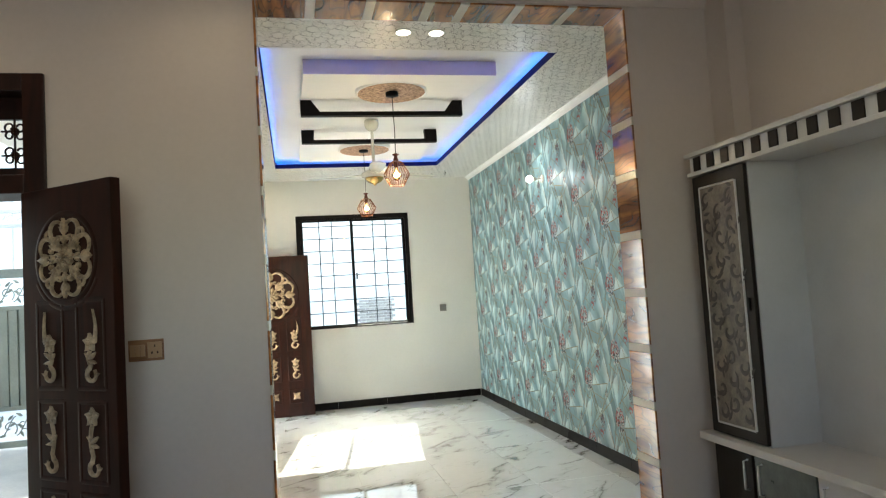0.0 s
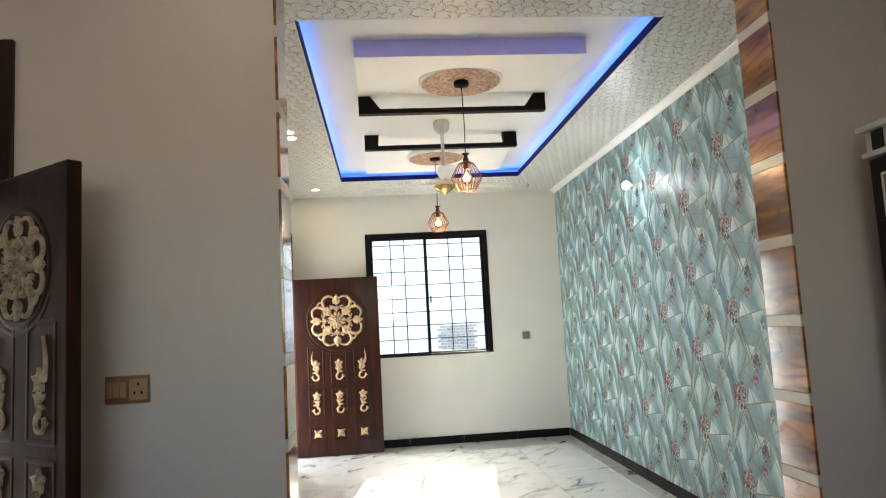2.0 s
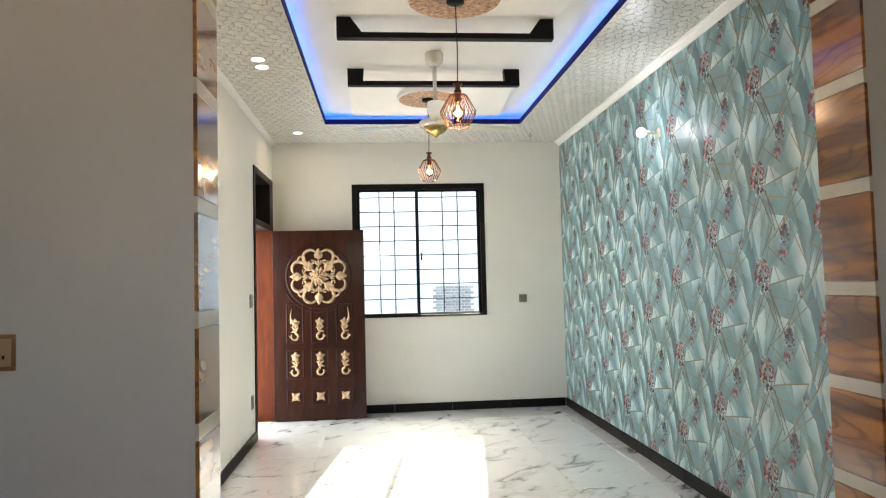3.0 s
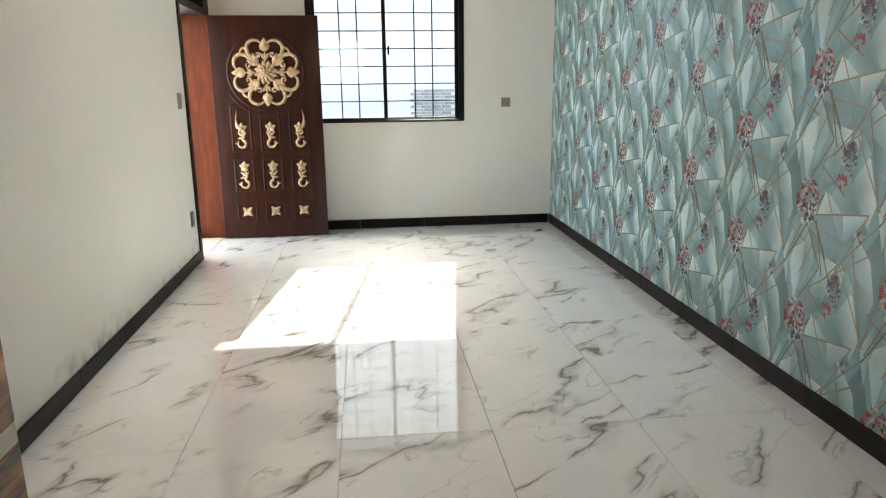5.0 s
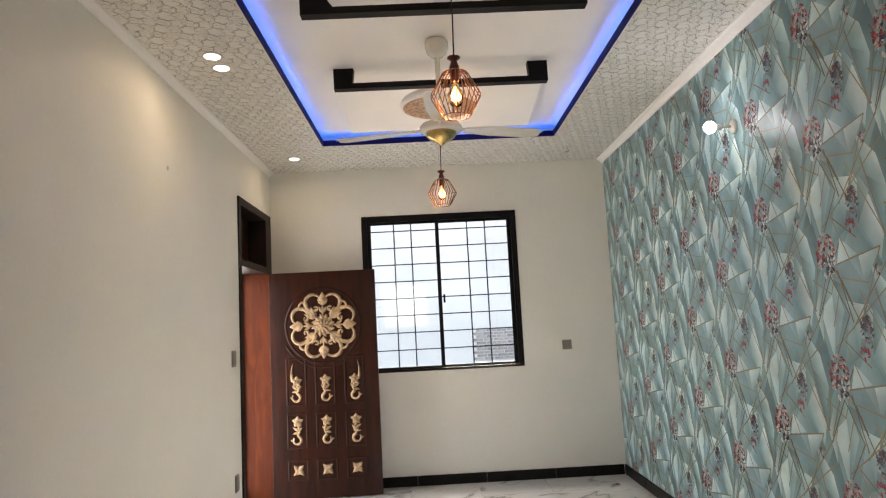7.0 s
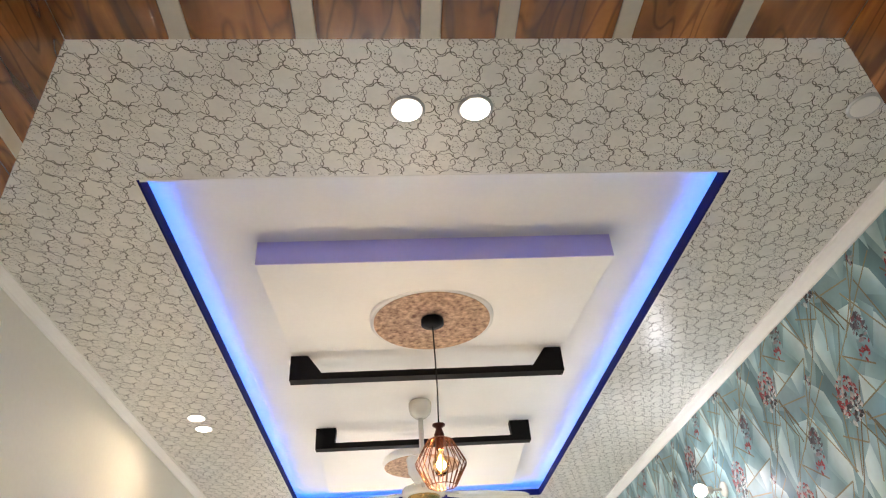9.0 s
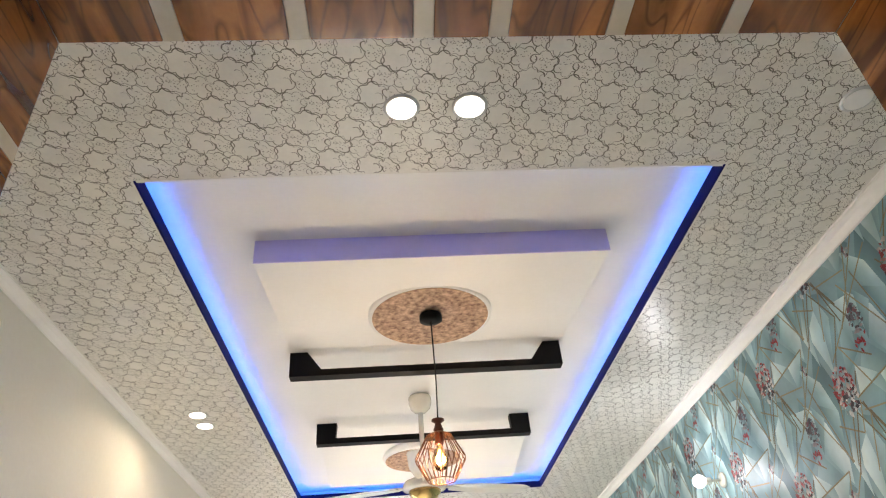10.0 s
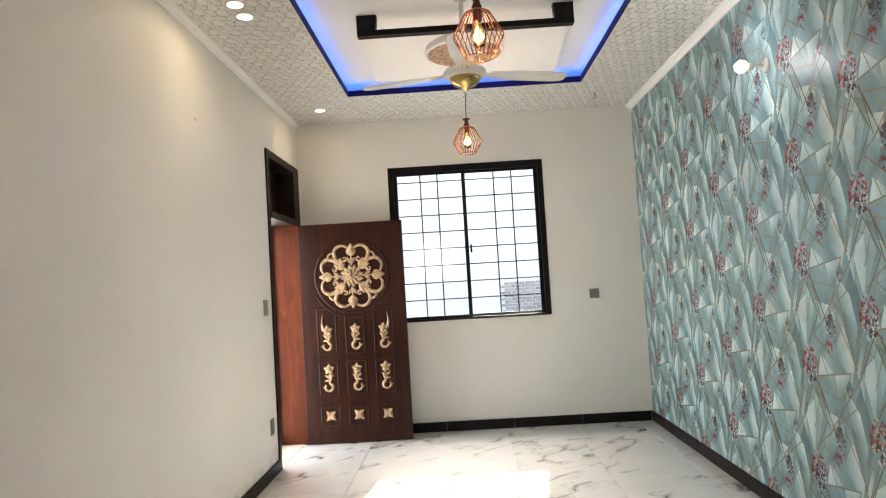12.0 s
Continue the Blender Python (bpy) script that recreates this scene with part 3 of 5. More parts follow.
ceiling_print()
structure("ceiling_tray", boxed(X0, Y0, ZT, X1, Y1, ZT + 0.02), WHITE, "smooth white recessed tray ceiling", "ceiling")
structure("roof_slab", boxed(HX0 - 0.22, HY0 - 0.22, 3.25, 3.40, 9.05, 3.40), PLASTER, "concrete roof slab", "roof")
structure("ceiling_hall", boxed(HX0, HY0, HZ + 0.001, HX1, HY1, HZ + 0.05), HALL_CEIL, "hall ceiling with dark squiggle printed paper", "ceiling")

bm = bmesh.new()
t = 0.008
for q in (ZC + 0.0155,):
    box(bm, TX0 - 0.026, TY0 - 0.026, q, TX0 - 0.002, TY1 + 0.026, ZC + 0.028)
    box(bm, TX1 + 0.002, TY0 - 0.026, q, TX1 + 0.026, TY1 + 0.026, ZC + 0.028)
    box(bm, TX0 - 0.002, TY0 - 0.026, q, TX1 + 0.002, TY0 - 0.002, ZC + 0.028)
    box(bm, TX0 - 0.002, TY1 + 0.002, q, TX1 + 0.002, TY1 + 0.026, ZC + 0.028)
box(bm, TX0, TY0, ZC - 0.002, TX0 + t, TY1, ZC + 0.045)
box(bm, TX1 - t, TY0, ZC - 0.002, TX1, TY1, ZC + 0.045)
box(bm, TX0 + t, TY1 - t, ZC - 0.002, TX1 - t, TY1, ZC + 0.045)
structure("trim_tray_lip", bm, NAVY, "dark navy lip round the ceiling tray", "trim")
structure("trim_tray_edge", boxed(TX0 + t, TY0, ZC - 0.001, TX1 - t, TY0 + t, ZC + 0.045), WHITE, "white lip at the near end of the tray", "trim")


def cornice(x0, y0, x1, y1, z, drop, out):
    """A small cove moulding along one wall; out is the way into the room."""
    bm = bmesh.new()
    prof = [(0, 0), (0, -drop), (0.2, -drop), (0.3, -drop * 0.8), (0.55, -drop * 0.45), (0.85, -drop * 0.25), (1, -drop * 0.2), (1, 0)]
    ends = []
    for x, y in ((x0, y0), (x1, y1)):
        ends.append([bm.verts.new((x + out[0] * a, y + out[1] * a, z + d)) for a, d in prof])
    for k in range(len(prof)):
        j = (k + 1) % len(prof)
        bm.faces.new((ends[0][k], ends[0][j], ends[1][j], ends[1][k]))
    bm.faces.new(ends[0])
    bm.faces.new(ends[1][::-1])
    return bm


for args in ((X0, Y0, X0, Y1, ZC, 0.03, (0.045, 0)), (X1, Y0, X1, Y1, ZC, 0.045, (-0.05, 0))):
    structure("trim_cornice", cornice(*args), WHITE, "narrow white plaster cornice", "trim")
for args in ((HX0, HY1, PX, HY1, HZ, 0.085, (0, -0.07)), (HX1, HY0, HX1, PY, HZ, 0.085, (-0.07, 0)), (HX0, HY0, HX0, HY1 - 0.07, HZ, 0.085, (0.07, 0))):
    structure("trim_cornice", cornice(*args), HALL_WALL, "plain plaster cornice in the hall", "trim")

# ---- outdoors ----
structure("ground", boxed(-150, -150, -0.3, 150, 150, -0.03), CONCRETE, "pale concrete ground", "ground")
structure("wall_neighbour", boxed(-16, 19.0, -0.03, 16, 19.3, 7.75), PLASTER, "tall white plastered wall of the neighbouring house", "wall")
structure("trim_parapet", boxed(-16, 18.9, 7.75, 16, 19.3, 8.0), PLASTER, "white parapet band on the neighbouring wall", "trim")
structure("wall_porch", boxed(-4.2, Y0, -0.03, -4.0, 9.0, 3.0), PLASTER, "white plastered porch wall", "wall")
patch = empty("brick_patch", 2.99, 19.0, 0.55, "weathered bare brick patch in the white wall", "bricks")
bm = bmesh.new()
box(bm, -0.118, -0.03, -0.032, 0.118, 0.02, 0.032, 0.004)
brick_mesh = finish("brick", bm, BRICK)
for r in range(10):
    for c in range(4):
        ob = new("brick", brick_mesh)
        ob.parent = patch
        ob.location = (-0.375 + 0.25 * c + (0.06 if r % 2 else -0.02), 0, 0.035 + 0.075 * r)

gate = empty("metal_gate", -2.2, 8.4, -0.03, "tall metal gate with grey-green sheet and white bars", "gate")
for z0, z1 in ((0.0, 0.07), (0.40, 0.45), (1.50, 1.55), (1.86, 1.96), (2.42, 2.47), (2.58, 2.63), (3.05, 3.1)):
    hung("rail", boxed(-3.9, 8.38, z0, -0.3, 8.42, z1, 0.004), GATE_WHITE if z0 > 2 else GATE_SHEET, gate)
hung("backing_sheet", boxed(-3.9, 8.402, 0.45, -0.3, 8.408, 1.5), GATE_SHEET, gate)
for k in range(36):
    x = -3.9 + k * 0.1
    hung("sheet_rib", boxed(x + 0.004, 8.376 + 0.008 * (k % 2), 0.45, x + 0.086, 8.402, 1.5, 0.006), GATE_SHEET, gate)
for k in range(25):
    hung("bar", boxed(-3.85 + k * 0.145, 8.39, 1.96, -3.83 + k * 0.145, 8.41, 3.05), GATE_WHITE, gate)
for zc, h in ((0.235, 0.14), (1.7, 0.14), (2.525, 0.05)):
    for k in range(12):
        bm = bmesh.new()
        cx = -3.75 + k * 0.3
        flat = lambda u, v, w: (u, 8.395 - w, v)
        for s in (1, -1):
            big = spiral(0, 0, 0.012, h * 0.62, s * 1.0, s * 7.2, 16)
            ribbon(bm, [(cx + s * 0.07 + u, zc + s * h * 0.12 + v) for u, v in big], 0.013, 0.012, flat)
            for q in (0.4, 1.7, 2.9, 4.3):
                leaf_shape(bm, cx + s * 0.07 + h * 0.6 * math.cos(q), zc + s * h * 0.12 + h * 0.6 * math.sin(q), q + s * 0.9, h * 0.55, h * 0.22, 0.012, flat)
            ribbon(bm, [(cx + s * 0.15 * f / 8, zc - s * h * 0.75 * math.cos(3.14 * f / 8)) for f in range(9)], 0.012, 0.012, flat)
        hung("scroll_panel", bm, GATE_WHITE if zc > 2 else GATE_SHEET, gate)

# ---- window ----
window = empty("window_1", 1.583, 8.85, WZ0, "black aluminium sliding window with clear glass", "window", kind="structure")
fy0, fy1 = 8.822, 8.885
hung("window_frame", boxed(WX0, fy0, WZ0, WX0 + 0.05, fy1, WZ1, 0.003), ALU, window)
hung("window_frame", boxed(WX1 - 0.05, fy0, WZ0, WX1, fy1, WZ1, 0.003), ALU, window)
hung("window_frame", boxed(WX0 + 0.05, fy0, WZ1 - 0.06, WX1 - 0.05, fy1, WZ1, 0.003), ALU, window)
hung("window_frame", boxed(WX0 + 0.05, fy0, WZ0, WX1 - 0.05, fy1, WZ0 + 0.022, 0.003), ALU, window)
for x0, x1, y in ((WX0 + 0.05, 1.580, 8.835), (1.545, WX1 - 0.05, 8.862)):
    sash = hung("sash", boxed(x0, y, WZ0 + 0.022, x0 + 0.035, y + 0.022, WZ1 - 0.06, 0.002), ALU, window)
    for args in ((x1 - 0.035, y, WZ0 + 0.022, x1, y + 0.022, WZ1 - 0.06), (x0 + 0.035, y, WZ0 + 0.022, x1 - 0.035, y + 0.022, WZ0 + 0.045), (x0 + 0.035, y, WZ1 - 0.085, x1 - 0.035, y + 0.022, WZ1 - 0.06)):
        hung("sash", boxed(*args, 0.002), ALU, window)
    pane = hung("pane", boxed(x0 + 0.035, y + 0.009, WZ0 + 0.045, x1 - 0.035, y + 0.013, WZ1 - 0.085), GLASS, sash)
    pane.visible_shadow = False
hung("latch", boxed(1.592, 8.815, 1.64, 1.61, 8.837, 1.72, 0.003), BLACK, window)
hung("window_sill", boxed(WX0, 8.886, WZ0 - 0.004, WX1, 9.07, WZ0 + 0.006), PLASTER, window)
# unseen slab, added and sized to cut off the sun patch on the floor
structure("sun_patch_stop", boxed(WX0 - 0.15, 9.05, WZ1, WX1 + 0.15, 9.187, WZ1 + 0.07), PLASTER, "unseen thin slab over the window that ends the sun patch", "sunshade")
grille = empty("window_grille", 1.583, 8.97, WZ0, "black iron security grille outside the window", "grille")
for k in range(9):
    z = 1.055 + 0.162 * k
    hung("bar", boxed(WX0, 8.965, z - 0.005, WX1, 8.973, z + 0.005), IRON, grille)
for x in (1.149, 1.314, 1.855, 2.026):
    bm = bmesh.new()
    tube(bm, [(x, 8.979, WZ0 + 0.006), (x, 8.979, WZ1)], 0.0065, 8)
    hung("bar", bm, IRON, grille)


# ---- carvings ----
def rosette(R, place):
    """A round carved medallion: C-scrolls between four axis leaves, acanthus on the diagonals, a middle flower."""
    bm = bmesh.new()
    for k in range(4):
        a = math.pi / 2 * k
        ca, sa = math.cos(a), math.sin(a)

        def axis(u, v):
            return (R * (u * ca - v * sa), R * (u * sa + v * ca))
        leaf_shape(bm, *axis(0.62, 0), a, 0.40 * R, 0.27 * R, 0.015, place)
        for s in (1, -1):
            leaf_shape(bm, *axis(0.66, s * 0.02), a + s * 0.75, 0.20 * R, 0.13 * R, 0.012, place)
            leaf_shape(bm, *axis(0.40, s * 0.03), a + s * 0.45, 0.20 * R, 0.10 * R, 0.012, place)
            arc = [axis(0.70 + 0.25 * math.cos(q), s * (0.29 + 0.25 * math.sin(q))) for q in [radians(-50 + 265 * i / 18) for i in range(19)]]
            ribbon(bm, arc, [R * (0.06 + 0.05 * math.sin(math.pi * i / 18)) for i in range(19)], 0.013, place)
            ribbon(bm, [axis(0.52 + u, s * (0.20 + v)) for u, v in spiral(0, 0, 0.015, 0.07, 2, 7.5, 10)], R * 0.05, 0.012, place)
        leaf_shape(bm, *axis(0.32, 0), a, 0.32 * R, 0.10 * R, 0.012, place)
        d = a + math.pi / 4
        cd, sd = math.cos(d), math.sin(d)
        for s in (0, 1, -1):
            leaf_shape(bm, 0.33 * R * cd, 0.33 * R * sd, d + s * 0.42, (0.44 if s == 0 else 0.36) * R, 0.17 * R, 0.014, place)
        loop = [((0.86 + 0.11 * math.cos(q)) * R, 0.12 * R * math.sin(q)) for q in [radians(-165 + 330 * i / 16) for i in range(17)]]
        ribbon(bm, [(u * cd - v * sd, u * sd + v * cd) for u, v in loop], R * 0.07, 0.012, place)
    hub = [bm.verts.new(place(0.30 * R * math.cos(2 * math.pi * k / 24), 0.30 * R * math.sin(2 * math.pi * k / 24), 0.0)) for k in range(24)]
    mid = [bm.verts.new(place(0.24 * R * math.cos(2 * math.pi * k / 24), 0.24 * R * math.sin(2 * math.pi * k / 24), 0.010)) for k in range(24)]
    for k in range(24):
        bm.faces.new((hub[k], hub[(k + 1) % 24], mid[(k + 1) % 24], mid[k]))
    bm.faces.new(mid)
    for ring, n, r0, ln in ((0, 12, 0.19, 0.19), (1, 9, 0.10, 0.15), (2, 6, 0.03, 0.12)):
        for k in range(n):
            q = 2 * math.pi * k / n + 0.3 * ring
            leaf_shape(bm, r0 * R * math.cos(q), r0 * R * math.sin(q), q + 0.5, ln * R, 0.12 * R, 0.017 + 0.006 * ring, place)
    return bm


def sprig(h, w, flame, flip, place):
    """An upright carved sprig, h tall and w wide: a five-petalled flower over a stem that curls into a hook."""
    bm = bmesh.new()
    rf = w * 0.43
    fy = h * (0.66 if flame else 0.995) - rf
    for k in range(5):
        q = math.pi / 2 + 2 * math.pi * k / 5
        leaf_shape(bm, 0, fy, q, rf * 1.08, rf * 0.86, 0.013, place)
        leaf_shape(bm, 0, fy, q + math.pi / 5, rf * 0.72, rf * 0.5, 0.011, place)
    for k in range(6):
        leaf_shape(bm, 0, fy, math.pi * k / 3, rf * 0.38, rf * 0.3, 0.019, place)
    if flame:
        # a tapering tail that rises on the outer side
        ribbon(bm, [(flip * w * (0.30 + 0.10 * math.sin(f * 0.5)), fy + (h - fy) * f / 7) for f in range(8)], [w * x for x in (0.26, 0.24, 0.21, 0.17, 0.13, 0.09, 0.05, 0.01)], 0.011, place)
    r = w * 0.31
    low = fy - rf * 0.75
    stem = [(-flip * w * 0.16 * math.sin(math.pi * f / 6), low - (low - 2.0 * r) * f / 7) for f in range(7)]
    hook = [(flip * w * 0.04 + r * math.cos(q) * flip, r + r * math.sin(q)) for q in [radians(115 + 285 * i / 16) for i in range(17)]]
    ribbon(bm, stem + hook, [w * 0.20] * 7 + [w * (0.25 - 0.007 * i) for i in range(17)], 0.012, place)
    mid = 2.0 * r + (low - 2.0 * r) * 0.5
    leaf_shape(bm, -flip * w * 0.10, mid, math.pi / 2 - flip * 1.0, w * 0.58, w * 0.24, 0.011, place)
    leaf_shape(bm, -flip * w * 0.10, mid - w * 0.12, math.pi / 2 - flip * 1.75, w * 0.52, w * 0.22, 0.011, place)
    leaf_shape(bm, -flip * w * 0.12, mid + w * 0.05, math.pi / 2 + flip * 0.8, w * 0.34, w * 0.20, 0.011, place)
    leaf_shape(bm, flip * w * 0.30, r * 0.8, flip * 0.4 if flip > 0 else math.pi - 0.4, w * 0.30, w * 0.16, 0.010, place)
    return bm


def square_flower(s, place):
    bm = bmesh.new()
    for k in range(4):
        a = math.pi / 4 + math.pi / 2 * k
        leaf_shape(bm, 0, 0, a, s * 0.72, s * 0.42, 0.012, place)
        leaf_shape(bm, 0, 0, a + math.pi / 4, s * 0.42, s * 0.3, 0.011, place)
        ribbon(bm, spiral(s * 0.38 * math.cos(a + 0.45), s * 0.38 * math.sin(a + 0.45), 0.004, s * 0.15, a, a + 5, 8), s * 0.08, 0.009, place)
    return bm


def moulding(bm, u0, v0, u1, v1, w, h, place):
    """A raised rectangular bead."""
    for pts in (((u0, v0), (u1, v0)), ((u1, v0), (u1, v1)), ((u1, v1), (u0, v1)), ((u0, v1), (u0, v0))):
        ribbon(bm, pts, w, h, place)


def carved_leaf(thing, width, height, thick, wood, gilt, R, rz, columns, rows):
    """A door leaf in its own metres: u from the hinge, front face at y = 0, thickness behind it."""
    def place(u, v, w):
        return (u, -w, v)
    bm = boxed(0, 0, 0.008, width, thick, height, 0.004)
    board = part("leaf_board", bm, wood, thing)
    for c in columns:
        for z0, h, kind in rows:
            bm = bmesh.new()
            if kind != "flower":
                moulding(bm, c - 0.082, z0 - 0.03, c + 0.082, z0 + h + (0.02 if kind == "sprig" else 0.04), 0.020, 0.0018, place)
            else:
                moulding(bm, c - 0.082, z0 - 0.08, c + 0.082, z0 + 0.08, 0.020, 0.0018, place)
            part("panel_moulding", bm, wood, board, smooth=True)
    bm = bmesh.new()
    pts = spiral(0, 0, R * 1.14, R * 1.14, 0, 2 * math.pi, 48)
    ribbon(bm, [(width / 2 + u, rz + v) for u, v in pts], 0.024, 0.0026, place)
    part("round_moulding", bm, wood, board, smooth=True)
    bm = bmesh.new()
    ribbon(bm, spiral(width / 2, rz, R * 1.28, R * 1.28, math.pi * 1.15, math.pi * 1.85, 24), 0.020, 0.0018, place)
    part("arched_moulding", bm, wood, board, smooth=True)
    part("rosette", rosette(R, lambda u, v, w: place(width / 2 + u, rz + v, w)), gilt, thing, "gilded round carved scroll medallion", smooth=True)
    for i, c in enumerate(columns):
        for z0, h, kind in rows:
            flip = 1 if c >= width / 2 else -1
            outer = abs(c - width / 2) > 0.05
            if kind == "flower":
                bmf = square_flower(0.084, lambda u, v, w: place(c + u, z0 + v, w))
                part("carved_flower", bmf, gilt, thing, "gilded carved flower", smooth=True)
            else:
                hh = h if (outer or kind != "flame") else h * 0.68
                bmf = sprig(hh, min(0.108, width * 0.15), kind == "flame" and outer, flip, lambda u, v, w: place(c + u, z0 + v, w))
                part("carved_sprig", bmf, gilt, thing, "gilded carved floral sprig", smooth=True)


# ---- side door of the room ----
side = empty("door_1", 0, 8.2, 0, "reddish wooden door frame with dark transom", "door", kind="structure")
DY0, DY1 = 7.80, 8.60
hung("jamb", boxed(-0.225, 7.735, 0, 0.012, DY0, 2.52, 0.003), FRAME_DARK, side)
# far post split at the transom: daylit colour below, shaded colour above
hung("jamb", boxed(-0.225, DY1, 0, 0.05, 8.80, 1.972, 0.003), JAMB, side, "polished jamb in its reddish daylit tone")
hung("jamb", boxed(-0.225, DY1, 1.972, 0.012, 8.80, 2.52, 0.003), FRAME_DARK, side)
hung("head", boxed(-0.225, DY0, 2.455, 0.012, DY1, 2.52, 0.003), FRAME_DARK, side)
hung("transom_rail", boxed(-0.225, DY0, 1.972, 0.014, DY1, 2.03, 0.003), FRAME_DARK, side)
hung("transom_panel", boxed(-0.17, DY0, 2.03, -0.15, DY1, 2.455), DOOR_DARK, side, "dark stained transom panel")
hung("threshold", boxed(-0.22, DY0, -0.02, -0.0, DY1, 0.004), STRIP, side)
leaf = empty("carved_door_leaf", 0.045, 8.545, 0, "open polished mahogany door leaf with gilded carvings", "door leaf")
leaf.matrix_world = pose(0.040, 8.548, 0, 0, 0, 0.8)
carved_leaf(leaf, 0.94, 1.965, 0.04, DOOR, CARVED, 0.288, 1.487, (0.222, 0.474, 0.730), ((0.835, 0.33, "flame"), (0.47, 0.24, "sprig"), (0.25, 0.1, "flower")))

# ---- hall door ----
hall_door = empty("door_2", -0.9, HY1, 0, "dark wooden double door frame with carved transom grille", "door", kind="structure")
for x0, x1 in ((-1.54, -1.45), (-0.35, -0.26)):
    bm = boxed(x0, HY1 - 0.02, 0, x1, Y0 + 0.005, 2.505, 0.006)
    hung("jamb", bm, DOOR_DARK, hall_door)
hung("head", boxed(-1.45, HY1 - 0.02, 2.425, -0.35, Y0 + 0.005, 2.505, 0.006), DOOR_DARK, hall_door)
hung("transom_rail", boxed(-1.45, HY1 - 0.012, 1.965, -0.35, Y0 + 0.005, 2.05, 0.006), DOOR_DARK, hall_door)
bm = bmesh.new()
py0, py1 = 3.40, 3.42
for k in range(4):
    gx0 = -1.45 + k * 0.275
    box(bm, gx0, py0, 2.05, gx0 + 0.03, py1, 2.425)
    box(bm, gx0 + 0.263, py0, 2.05, gx0 + 0.275, py1, 2.425)
    box(bm, gx0 + 0.03, py0, 2.05, gx0 + 0.263, py1, 2.10)
    box(bm, gx0 + 0.03, py0, 2.325, gx0 + 0.263, py1, 2.425)
board = hung("transom_board", bm, DOOR_DARK, hall_door)
for k in range(4):
    cx, cz = -1.45 + k * 0.275 + 0.1465, 2.2125
    bm = bmesh.new()
    pl = lambda u, v, w: (cx + u, 3.40 - w, cz + v)
    for s in (1, -1):
        for q in (1, -1):
            ou, ov = s * 0.058, q * 0.056
            for e in range(4):
                ea = math.pi / 4 + math.pi / 2 * e
                ribbon(bm, [(ou + u, ov + v) for u, v in spiral(0.028 * math.cos(ea), 0.028 * math.sin(ea), 0.008, 0.024, ea + 2.6, ea + 2.6 + (1 if e % 2 else -1) * 5.4, 12)], 0.0085, 0.010, pl)
                fa = math.pi / 2 * e
                ribbon(bm, [(ou, ov), (ou + 0.056 * math.cos(fa), ov + 0.058 * math.sin(fa))], 0.009, 0.010, pl)
            ribbon(bm, [(ou + u, ov + v) for u, v in spiral(0, 0, 0.014, 0.014, 0, 6.29, 10)], 0.012, 0.008, pl)
    hung("transom_grille", bm, DOOR_DARK, board, "pierced carved scroll grille")
hall_leaf = empty("carved_door_leaf", -0.36, 3.29, 0, "open dark polished door leaf with pale carved ornaments", "door leaf")
hall_leaf.matrix_world = pose(-0.36, 3.275, 0, 0, 0, -38.5)
carved_leaf(hall_leaf, 0.576, 1.963, 0.045, DOOR_DARK, CARVED_PALE, 0.165, 1.655, (0.175, 0.43), ((1.145, 0.29, "flame"), (0.77, 0.27, "sprig"), (0.40, 0.27, "sprig"), (0.2, 0.1, "flower")))

# ---- reveal of the opening ----
reveal = empty("opening_lining", 1.646, 3.41, 0, "glossy walnut tiles and cream strips lining the opening", "door lining", kind="structure")
ry0, ry1 = HY1 - 0.006, Y0 + 0.006


def courses(lo, hi, strips):
    """Splits lo..hi into boards and the strips between them."""
    out, at = [], lo
    for a, c in strips:
        out += [("wood_tile", at, a), ("cream_strip", a, c)]
        at = c
    return out + [("wood_tile", at, hi)]


for kind, a, c in courses(OX0, OX1, [(s, s + 0.05) for s in (0.913, 1.214, 1.516, 1.703, 2.001, 2.300)]):
    hung(kind, boxed(a + 0.0008, ry0, OZ, c - 0.0008, ry1, OZ + 0.011, 0.0015), BOARD if kind == "wood_tile" else STRIP, reveal)
for x0, x1, dz in ((OX0 - 0.011, OX0, -0.035), (OX1, OX1 + 0.011, 0.0)):
    zs = [(s + dz, s + dz + 0.045) for s in (0.12, 0.42, 0.72, 1.02, 1.32, 1.632, 1.96, 2.25, 2.54)]
    for kind, a, c in courses(0.0, OZ, zs):
        hung(kind, boxed(x0, ry0, a + 0.0008, x1, ry1, c - 0.0008, 0.0015), BOARD if kind == "wood_tile" else STRIP, reveal)


# ---- skirting ----
def skirting(x0, y0, x1, y1, out):
    base = empty("baseboard", x0, y0, 0, "dark brown glazed skirting tiles with dusty joints", "baseboard", kind="structure")
    length = math.hypot(x1 - x0, y1 - y0)
    n = max(1, round(length / 0.6))
    for k in range(n):
        a, c = k / n, (k + 1) / n
        ax, ay, cx, cy = x0 + (x1 - x0) * a, y0 + (y1 - y0) * a, x0 + (x1 - x0) * c, y0 + (y1 - y0) * c
        gap = 0.0008
        if abs(x1 - x0) > abs(y1 - y0):
            bm = boxed(ax + gap, min(ay, ay + out), 0.0005, cx - gap, max(ay, ay + out), 0.09, 0.003)
        else:
            bm = boxed(min(ax, ax + out), ay + gap, 0.0005, max(ax, ax + out), cy - gap, 0.09, 0.003)
        hung("skirting_tile", bm, BASE, base)


skirting(0.0, Y0, 0.0, 7.73, 0.014)
skirting(X1, Y0, X1, Y1, -0.014)
skirting(0.02, Y1, X1 - 0.02, Y1, -0.014)
skirting(0.0, 3.52, 0.66, 3.52, 0.014)
